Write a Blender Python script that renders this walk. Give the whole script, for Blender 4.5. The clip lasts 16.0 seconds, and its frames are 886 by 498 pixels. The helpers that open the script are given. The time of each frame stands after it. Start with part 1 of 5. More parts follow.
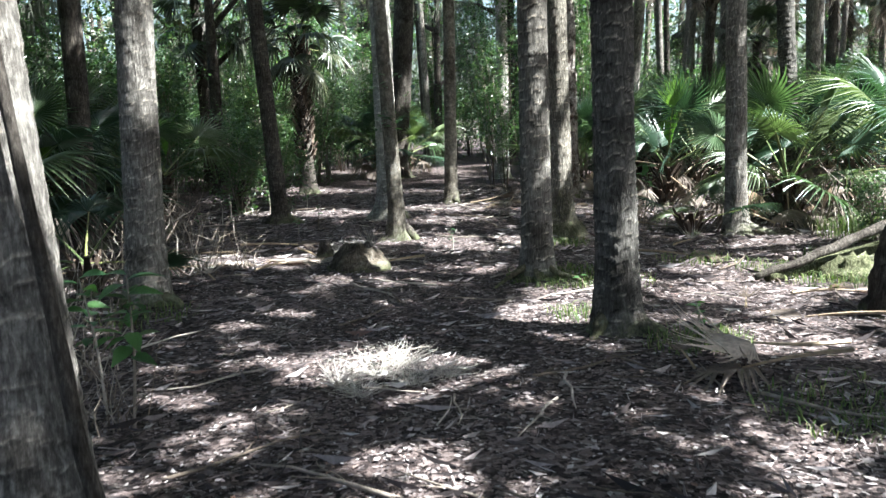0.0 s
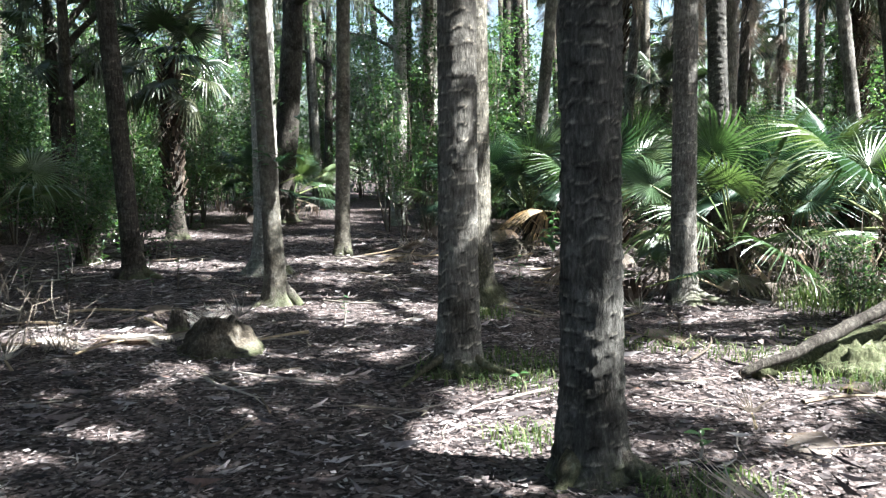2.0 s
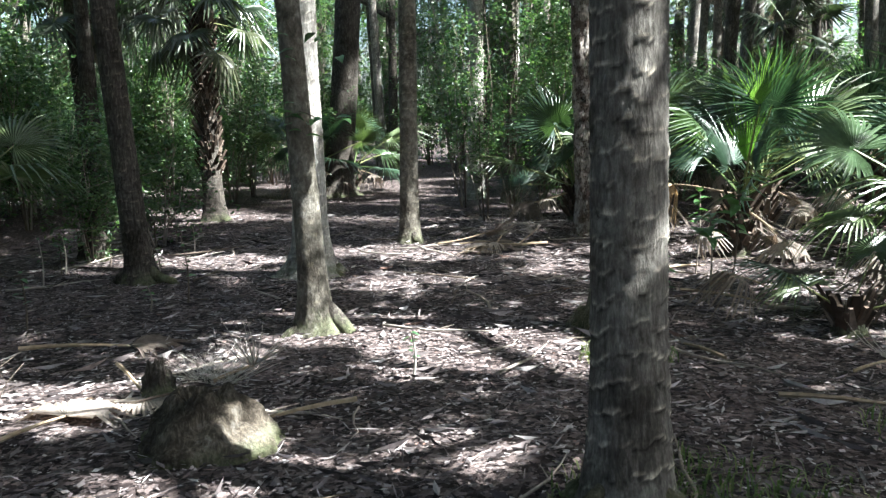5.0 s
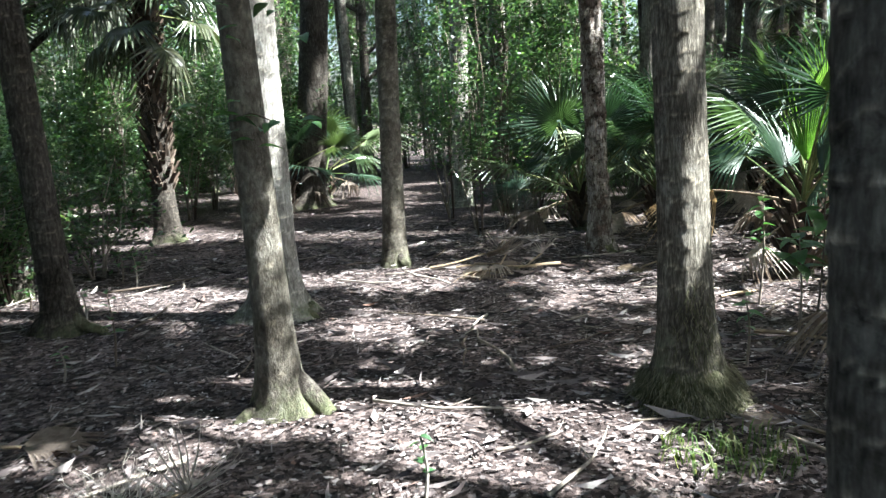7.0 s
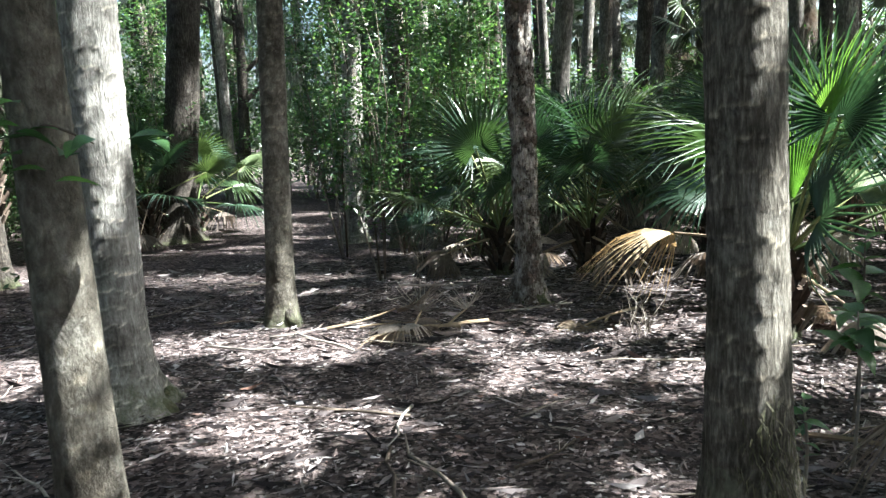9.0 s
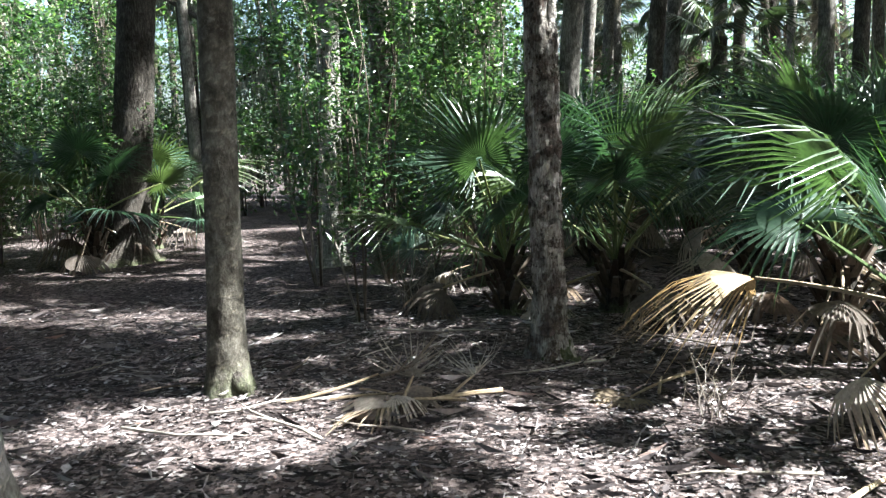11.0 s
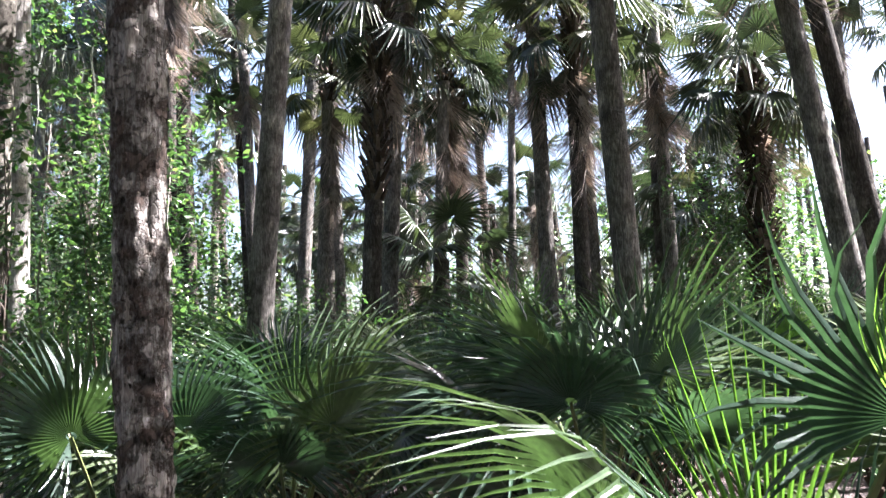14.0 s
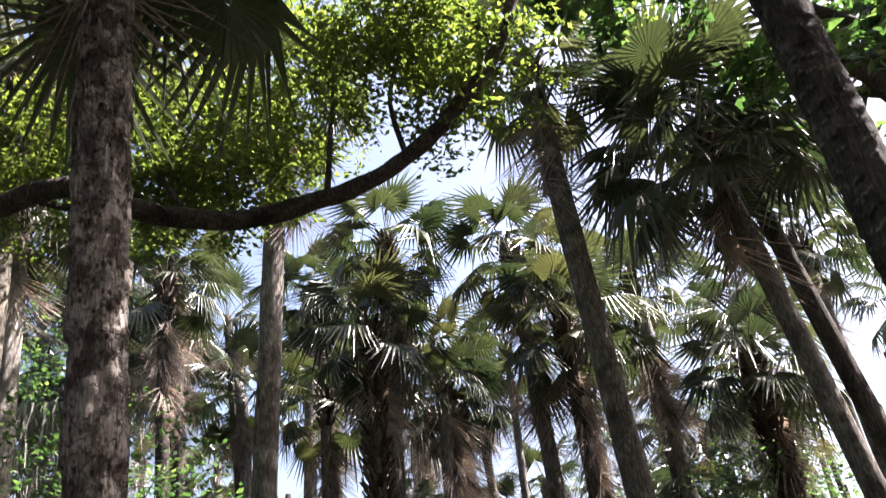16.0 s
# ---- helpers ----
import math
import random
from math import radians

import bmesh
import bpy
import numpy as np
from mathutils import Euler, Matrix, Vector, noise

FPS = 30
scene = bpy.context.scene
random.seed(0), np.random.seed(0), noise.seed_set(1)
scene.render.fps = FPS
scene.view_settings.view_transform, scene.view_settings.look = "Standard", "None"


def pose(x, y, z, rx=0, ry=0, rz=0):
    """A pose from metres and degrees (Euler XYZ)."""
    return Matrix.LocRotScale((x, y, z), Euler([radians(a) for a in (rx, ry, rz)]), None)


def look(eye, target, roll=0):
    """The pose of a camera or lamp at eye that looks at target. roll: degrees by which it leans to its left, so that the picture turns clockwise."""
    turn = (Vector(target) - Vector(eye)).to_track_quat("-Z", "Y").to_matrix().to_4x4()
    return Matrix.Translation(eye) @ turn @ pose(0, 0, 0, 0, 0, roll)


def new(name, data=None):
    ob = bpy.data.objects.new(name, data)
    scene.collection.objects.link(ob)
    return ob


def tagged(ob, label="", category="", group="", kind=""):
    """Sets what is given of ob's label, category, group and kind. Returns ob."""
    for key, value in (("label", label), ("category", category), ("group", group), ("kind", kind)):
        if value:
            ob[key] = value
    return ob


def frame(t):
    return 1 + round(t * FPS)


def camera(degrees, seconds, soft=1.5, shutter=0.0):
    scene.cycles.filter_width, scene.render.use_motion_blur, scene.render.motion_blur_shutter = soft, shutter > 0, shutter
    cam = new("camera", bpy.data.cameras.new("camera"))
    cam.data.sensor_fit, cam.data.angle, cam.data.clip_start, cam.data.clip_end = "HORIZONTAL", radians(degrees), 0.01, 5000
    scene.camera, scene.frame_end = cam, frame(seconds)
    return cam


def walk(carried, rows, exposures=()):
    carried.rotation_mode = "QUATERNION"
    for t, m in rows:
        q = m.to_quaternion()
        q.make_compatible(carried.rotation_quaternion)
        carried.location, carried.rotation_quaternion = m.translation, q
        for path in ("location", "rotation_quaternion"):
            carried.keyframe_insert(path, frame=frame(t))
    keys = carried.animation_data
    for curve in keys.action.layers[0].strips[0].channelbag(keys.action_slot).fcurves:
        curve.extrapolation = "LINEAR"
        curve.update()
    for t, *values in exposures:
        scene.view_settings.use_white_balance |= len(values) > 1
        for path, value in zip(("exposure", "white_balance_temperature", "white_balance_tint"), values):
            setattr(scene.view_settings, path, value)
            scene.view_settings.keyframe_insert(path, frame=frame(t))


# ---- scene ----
cam = camera(54.2, 16.0, soft=1.35, shutter=0.25)
METRES, EYE, TILT, LEAN, TURN = 12.7, 1.5, 0.0, 0.0, 0.0
ROWS = [
    (0.0, 0.0, 0.0, 0.0, -0.37, -8.65, 2.44),
    (0.5, -0.0081, 0.0372, 0.0011, -2.27, -6.68, 2.6),
    (1.0, -0.0072, 0.0817, 0.003, -4.12, -5.55, 3.0),
    (1.5, -0.009, 0.1191, 0.003, -6.32, -5.76, 2.58),
    (2.0, -0.0006, 0.1581, -0.0009, -7.57, -6.17, 0.72),
    (2.5, 0.0037, 0.199, -0.0008, -7.43, -7.43, 0.1),
    (3.0, 0.0024, 0.2332, 0.0011, -8.48, -8.39, -0.26),
    (3.5, 0.0072, 0.2707, -0.0011, -5.84, -8.18, 0.18),
    (4.0, 0.0032, 0.308, -0.0025, -3.5, -7.88, 1.61),
    (6.5, 0.006, 0.4833, -0.0041, -3.35, -9.57, 2.23),
    (7.0, -0.0021, 0.5127, -0.0028, -5.12, -8.59, 3.42),
    (7.5, -0.0049, 0.5461, -0.0031, -9.67, -7.87, 2.83),
    (8.0, -0.0015, 0.5803, -0.0011, -10.67, -7.3, 3.32),
    (8.5, -0.0061, 0.6108, -0.0003, -12.18, -7.06, 4.21),
    (9.0, -0.0026, 0.644, -0.0036, -12.97, -7.3, 2.52),
    (11.5, 0.0308, 0.8082, -0.0019, -14.87, -6.42, 1.93),
    (12.0, 0.0464, 0.839, -0.0009, -18.61, -4.45, 3.8),
    (12.5, 0.0631, 0.8685, -0.0007, -24.02, -3.27, 4.34),
    (13.0, 0.0776, 0.8941, 0.0027, -32.44, -1.99, 3.75),
    (13.5, 0.103, 0.9073, 0.0095, -33.26, 2.85, 4.03),
    (14.0, 0.1229, 0.9189, 0.014, -30.83, 6.8, 2.86),
    (14.5, 0.1255, 0.9271, 0.0193, -31.07, 10.72, 3.11),
    (15.0, 0.1349, 0.935, 0.0237, -31.76, 16.14, 5.46),
    (15.5, 0.1382, 0.936, 0.026, -30.41, 21.84, 7.38),
    (16.0, 0.1401, 0.9364, 0.0276, -28.95, 27.14, 8.18),
]
walk(cam, [(t, pose(0, 0, EYE, TILT, LEAN, TURN) @ pose(METRES * x, METRES * y, METRES * z, 90 + pitch, roll, yaw)) for t, x, y, z, yaw, pitch, roll in ROWS],
     exposures=[(0.0, 3.12, 5900, 4), (4.0, 3.2, 5900, 4), (6.5, 3.26, 5900, 2), (12.2, 3.3, 5900, 3), (13.0, 3.45, 5700, 8), (14.0, 3.46, 6000, 18), (15.0, 3.2, 6400, 21), (16.0, 2.95, 6600, 22)])

# ---- light: a high sun from the right of the walk, through the canopy ----
SUN_EL, SUN_AZ = radians(54), radians(19)     # azimuth turned from +x towards -y
sun_dir = Vector((math.cos(SUN_EL) * math.cos(SUN_AZ), -math.cos(SUN_EL) * math.sin(SUN_AZ), math.sin(SUN_EL)))
sun = new("sun", bpy.data.lights.new("sun", "SUN"))
sun.data.energy, sun.data.angle, sun.data.color = 5.0, radians(0.53), (1.0, 0.96, 0.91)
sun.matrix_world = look(sun_dir * 60, (0, 0, 0))
world = bpy.data.worlds.new("sky")
scene.world = world
world.use_nodes = True
sky = world.node_tree.nodes.new("ShaderNodeTexSky")
sky.sky_type, sky.sun_disc = "NISHITA", False
sky.dust_density = 4.0
sky.sun_elevation, sky.sun_rotation = SUN_EL, radians(90) + SUN_AZ
back = world.node_tree.nodes["Background"]
back.inputs["Strength"].default_value = 0.052
world.node_tree.links.new(sky.outputs["Color"], back.inputs["Color"])

# ---- materials ----


def ramp_of(nt, stops):
    node = nt.nodes.new("ShaderNodeValToRGB")
    els = node.color_ramp.elements
    while len(els) < len(stops):
        els.new(0.5)
    for el, (pos, col) in zip(els, stops):
        el.position, el.color = pos, (*col, 1)
    return node


def base_mat(name, rough=0.8, spec=0.3):
    mat = bpy.data.materials.new(name)
    mat.use_nodes = True
    nt = mat.node_tree
    bsdf = nt.nodes["Principled BSDF"]
    bsdf.inputs["Roughness"].default_value = rough
    bsdf.inputs["Specular IOR Level"].default_value = spec
    return mat, nt, bsdf


def noise_node(nt, scale, detail=6, rough=0.6, stretch=None, coord="Object"):
    tc = nt.nodes.new("ShaderNodeTexCoord")
    node = nt.nodes.new("ShaderNodeTexNoise")
    node.inputs["Scale"].default_value, node.inputs["Detail"].default_value, node.inputs["Roughness"].default_value = scale, detail, rough
    if stretch:
        mp = nt.nodes.new("ShaderNodeMapping")
        mp.inputs["Scale"].default_value = stretch
        nt.links.new(tc.outputs[coord], mp.inputs["Vector"])
        nt.links.new(mp.outputs["Vector"], node.inputs["Vector"])
    else:
        nt.links.new(tc.outputs[coord], node.inputs["Vector"])
    return node


def mixed(nt, a, b, fac, mode="MIX"):
    m = nt.nodes.new("ShaderNodeMix")
    m.data_type, m.blend_type = "RGBA", mode
    for sock, v in ((m.inputs[0], fac), (m.inputs[6], a), (m.inputs[7], b)):
        if hasattr(v, "default_value"):
            nt.links.new(v, sock)
        elif isinstance(v, tuple):
            sock.default_value = (*v, 1)
        else:
            sock.default_value = v
    return m.outputs[2]


def bumped(nt, bsdf, height, strength, dist=0.02):
    b = nt.nodes.new("ShaderNodeBump")
    b.inputs["Strength"].default_value, b.inputs["Distance"].default_value = strength, dist
    nt.links.new(height, b.inputs["Height"])
    nt.links.new(b.outputs["Normal"], bsdf.inputs["Normal"])


def soil_material():
    mat, nt, bsdf = base_mat("forest_soil", 0.95, 0.1)
    tc = nt.nodes.new("ShaderNodeTexCoord")
    warp = noise_node(nt, 9, 4)
    vor = nt.nodes.new("ShaderNodeTexVoronoi")
    vor.inputs["Scale"].default_value = 34
    add = nt.nodes.new("ShaderNodeMixRGB")
    add.blend_type, add.inputs[0].default_value = "ADD", 0.12
    nt.links.new(tc.outputs["Object"], add.inputs[1])
    nt.links.new(warp.outputs["Color"], add.inputs[2])
    nt.links.new(add.outputs[0], vor.inputs["Vector"])
    flakes = ramp_of(nt, [(0.0, (0.014, 0.0115, 0.0115)), (0.35, (0.048, 0.039, 0.0385)), (0.7, (0.12, 0.099, 0.096)), (1.0, (0.22, 0.19, 0.185))])
    sep = nt.nodes.new("ShaderNodeSeparateColor")
    nt.links.new(vor.outputs["Color"], sep.inputs[0])
    nt.links.new(sep.outputs[0], flakes.inputs[0])
    big = noise_node(nt, 0.9, 5)
    bigr = ramp_of(nt, [(0.35, (0.55, 0.5, 0.48)), (0.65, (1.0, 0.95, 0.92))])
    nt.links.new(big.outputs["Fac"], bigr.inputs[0])
    nt.links.new(mixed(nt, flakes.outputs[0], bigr.outputs[0], 1.0, "MULTIPLY"), bsdf.inputs["Base Color"])
    fine = noise_node(nt, 60, 8)
    h = nt.nodes.new("ShaderNodeMath")
    h.operation = "ADD"
    nt.links.new(sep.outputs[1], h.inputs[0])
    nt.links.new(fine.outputs["Fac"], h.inputs[1])
    bumped(nt, bsdf, h.outputs[0], 0.9, 0.02)
    return mat


def island_material(name, stops, rough=0.75, translucent=0.0, spec=0.3, tint=None):
    """Leaves and flakes: a colour for each loose piece, or each object, from a ramp."""
    mat, nt, bsdf = base_mat(name, rough, spec)
    geo = nt.nodes.new("ShaderNodeNewGeometry")
    info = nt.nodes.new("ShaderNodeObjectInfo")
    add = nt.nodes.new("ShaderNodeMath")
    add.operation = "ADD"
    nt.links.new(geo.outputs["Random Per Island"], add.inputs[0])
    half = nt.nodes.new("ShaderNodeMath")
    half.operation = "MULTIPLY"
    half.inputs[1].default_value = 0.6
    nt.links.new(info.outputs["Random"], half.inputs[0])
    nt.links.new(half.outputs[0], add.inputs[1])
    fr = nt.nodes.new("ShaderNodeMath")
    fr.operation = "FRACT"
    nt.links.new(add.outputs[0], fr.inputs[0])
    ramp = ramp_of(nt, stops)
    nt.links.new(fr.outputs[0], ramp.inputs[0])
    mot = noise_node(nt, 25, 5)
    motr = ramp_of(nt, [(0.3, (0.6, 0.6, 0.6)), (0.65, (1.1, 1.1, 1.1))])
    nt.links.new(mot.outputs["Fac"], motr.inputs[0])
    col = mixed(nt, ramp.outputs[0], motr.outputs[0], 1.0, "MULTIPLY")
    nt.links.new(col, bsdf.inputs["Base Color"])
    bumped(nt, bsdf, mot.outputs["Fac"], 0.3, 0.005)
    if translucent:
        tr = nt.nodes.new("ShaderNodeBsdfTranslucent")
        nt.links.new(mixed(nt, col, tint or (1.0, 1.0, 1.0), 1.0, "MULTIPLY"), tr.inputs["Color"])
        mx = nt.nodes.new("ShaderNodeMixShader")
        mx.inputs[0].default_value = translucent
        nt.links.new(bsdf.outputs[0], mx.inputs[1])
        nt.links.new(tr.outputs[0], mx.inputs[2])
        nt.links.new(mx.outputs[0], nt.nodes["Material Output"].inputs["Surface"])
    return mat


def bark_material(name, dark, mid, light, ring=0.6, moss=0.0, fibre=1.0, pale=0.35):
    """Palm bark: vertical fibres, broken scalloped ring marks with shade painted beneath, pale lichen, moss that climbs
    from the foot.
    """
    mat, nt, bsdf = base_mat(name, 0.9, 0.12)
    fib = noise_node(nt, 14, 8, 0.72, (4 * fibre, 4 * fibre, 0.9))
    tc = nt.nodes.new("ShaderNodeTexCoord")
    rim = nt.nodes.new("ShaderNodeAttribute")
    rim.attribute_name = "ledge_wear_shade"
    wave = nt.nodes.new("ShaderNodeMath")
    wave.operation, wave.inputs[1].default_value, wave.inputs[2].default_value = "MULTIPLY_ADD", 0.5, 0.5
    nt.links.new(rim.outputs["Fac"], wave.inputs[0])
    blot = noise_node(nt, 3.0, 7, 0.7)
    gaps = noise_node(nt, 9, 5, 0.7, (1, 1, 0.5))
    c1 = ramp_of(nt, [(0.3, dark), (0.5, mid), (0.68, light)])
    nt.links.new(fib.outputs["Fac"], c1.inputs[0])
    # pale worn crests; the shade under them is put into the bark colour
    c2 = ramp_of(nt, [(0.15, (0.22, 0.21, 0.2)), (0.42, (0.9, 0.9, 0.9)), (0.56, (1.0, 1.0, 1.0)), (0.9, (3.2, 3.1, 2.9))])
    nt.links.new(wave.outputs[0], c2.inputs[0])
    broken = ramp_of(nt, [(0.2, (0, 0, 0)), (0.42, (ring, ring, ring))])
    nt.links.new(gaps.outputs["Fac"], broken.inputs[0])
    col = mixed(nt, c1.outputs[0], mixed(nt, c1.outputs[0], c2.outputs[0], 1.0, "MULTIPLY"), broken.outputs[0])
    stain = ramp_of(nt, [(0.36, (0.35, 0.33, 0.31)), (0.55, (1.05, 1.03, 1.0))])
    nt.links.new(blot.outputs["Fac"], stain.inputs[0])
    col = mixed(nt, col, stain.outputs[0], 1.0, "MULTIPLY")
    lich = ramp_of(nt, [(0.55, (0, 0, 0)), (0.7, (pale, pale, pale))])
    nt.links.new(noise_node(nt, 5.5, 8, 0.75).outputs["Fac"], lich.inputs[0])
    col = mixed(nt, col, (0.4, 0.38, 0.34), lich.outputs[0])
    if moss:
        sep = nt.nodes.new("ShaderNodeSeparateXYZ")
        nt.links.new(tc.outputs["Object"], sep.inputs[0])
        m1 = nt.nodes.new("ShaderNodeMath")
        m1.operation, m1.inputs[1].default_value = "MULTIPLY_ADD", -0.45 / moss
        m1.inputs[2].default_value = 0.32
        nt.links.new(sep.outputs[2], m1.inputs[0])
        mn = noise_node(nt, 5.5, 7, 0.75)
        m2 = nt.nodes.new("ShaderNodeMath")
        m2.operation = "ADD"
        nt.links.new(m1.outputs[0], m2.inputs[0])
        nt.links.new(mn.outputs["Fac"], m2.inputs[1])
        mr = ramp_of(nt, [(0.66, (0, 0, 0)), (0.86, (0.7, 0.7, 0.7))])
        nt.links.new(m2.outputs[0], mr.inputs[0])
        grn = ramp_of(nt, [(0.3, (0.04, 0.05, 0.02)), (0.7, (0.15, 0.165, 0.085))])
        nt.links.new(noise_node(nt, 40, 5).outputs["Fac"], grn.inputs[0])
        col = mixed(nt, col, grn.outputs[0], mr.outputs[0])
    nt.links.new(col, bsdf.inputs["Base Color"])
    h = nt.nodes.new("ShaderNodeMath")
    h.operation, h.inputs[1].default_value = "MULTIPLY_ADD", 1.4
    nt.links.new(fib.outputs["Fac"], h.inputs[0])
    nt.links.new(gaps.outputs["Fac"], h.inputs[2])
    bumped(nt, bsdf, h.outputs[0], 1.0, 0.02)
    return mat


soil = soil_material()
litter_mat = island_material("dry_leaf", [(0, (0.018, 0.0145, 0.0145)), (0.3, (0.052, 0.042, 0.042)), (0.55, (0.12, 0.099, 0.097)), (0.8, (0.25, 0.214, 0.21)), (0.94, (0.42, 0.385, 0.375)), (1, (0.16, 0.092, 0.072))], 0.8, 0.0, 0.2)
frond_green = island_material("frond_green", [(0, (0.026, 0.05, 0.032)), (0.5, (0.04, 0.074, 0.042)), (0.85, (0.06, 0.095, 0.042)), (1, (0.09, 0.115, 0.05))], 0.34, 0.24, 0.55, (1.5, 1.75, 0.95))
frond_high = island_material("frond_olive", [(0, (0.027, 0.042, 0.026)), (0.5, (0.042, 0.06, 0.034)), (0.85, (0.058, 0.072, 0.04)), (1, (0.095, 0.098, 0.055))], 0.33, 0.2, 0.55, (1.5, 1.6, 0.9))
frond_pale = island_material("frond_pale", [(0, (0.17, 0.13, 0.09)), (0.6, (0.27, 0.215, 0.16)), (1, (0.38, 0.32, 0.25))], 0.8, 0.2, 0.2, (1.2, 1.1, 0.9))
frond_young = island_material("frond_young", [(0, (0.06, 0.13, 0.022)), (1, (0.11, 0.19, 0.045))], 0.36, 0.45, 0.5, (1.9, 2.15, 1.1))
frond_dead = island_material("frond_dead", [(0, (0.13, 0.105, 0.088)), (0.5, (0.26, 0.218, 0.188)), (1, (0.44, 0.385, 0.335))], 0.8, 0.28, 0.2, (1.3, 1.1, 0.9))
frond_tan = island_material("frond_tan", [(0, (0.28, 0.21, 0.125)), (0.6, (0.41, 0.325, 0.21)), (1, (0.52, 0.44, 0.32))], 0.7, 0.3, 0.25, (1.3, 1.1, 0.8))
stalk_mat = island_material("leaf_stalk", [(0, (0.08, 0.12, 0.04)), (1, (0.16, 0.17, 0.06))], 0.5, 0.0, 0.4)
stalk_dead = island_material("dry_stalk", [(0, (0.2, 0.15, 0.1)), (1, (0.34, 0.26, 0.17))], 0.7, 0.0, 0.3)
leaf_mat = island_material("shrub_leaf", [(0, (0.028, 0.058, 0.026)), (0.5, (0.05, 0.093, 0.038)), (0.85, (0.082, 0.13, 0.05)), (1, (0.15, 0.18, 0.08))], 0.32, 0.42, 0.55, (1.65, 2.0, 1.0))
oak_leaf = island_material("oak_leaf", [(0, (0.05, 0.08, 0.026)), (0.5, (0.085, 0.12, 0.038)), (0.85, (0.12, 0.155, 0.05)), (1, (0.18, 0.2, 0.075))], 0.32, 0.5, 0.5, (1.9, 2.0, 0.9))
seedling_mat = island_material("seedling_leaf", [(0, (0.03, 0.075, 0.03)), (1, (0.06, 0.13, 0.04))], 0.38, 0.3, 0.5, (1.8, 2.2, 0.9))
grass_mat = island_material("grass_blade", [(0, (0.05, 0.085, 0.026)), (0.6, (0.09, 0.125, 0.045)), (1, (0.2, 0.2, 0.11))], 0.6, 0.3, 0.3, (1.6, 1.8, 0.9))
moss_hang = island_material("air_plant_grey", [(0, (0.12, 0.13, 0.1)), (1, (0.26, 0.27, 0.22))], 0.9, 0.3, 0.1)
twig_mat = island_material("dead_wood", [(0, (0.09, 0.07, 0.055)), (0.6, (0.2, 0.165, 0.135)), (1, (0.36, 0.32, 0.28))], 0.9, 0.0, 0.15)
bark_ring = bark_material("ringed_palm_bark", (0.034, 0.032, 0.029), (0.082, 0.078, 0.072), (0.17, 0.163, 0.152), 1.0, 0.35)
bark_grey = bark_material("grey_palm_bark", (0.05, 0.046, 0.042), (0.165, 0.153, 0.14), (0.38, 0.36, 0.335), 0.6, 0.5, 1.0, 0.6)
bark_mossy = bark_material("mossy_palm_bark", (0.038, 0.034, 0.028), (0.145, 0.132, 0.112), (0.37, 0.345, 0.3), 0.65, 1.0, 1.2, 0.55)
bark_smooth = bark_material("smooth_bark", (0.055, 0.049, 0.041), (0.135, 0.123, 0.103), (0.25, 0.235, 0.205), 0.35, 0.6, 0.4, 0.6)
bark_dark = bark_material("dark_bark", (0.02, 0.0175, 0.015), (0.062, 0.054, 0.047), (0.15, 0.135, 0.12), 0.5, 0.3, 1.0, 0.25)


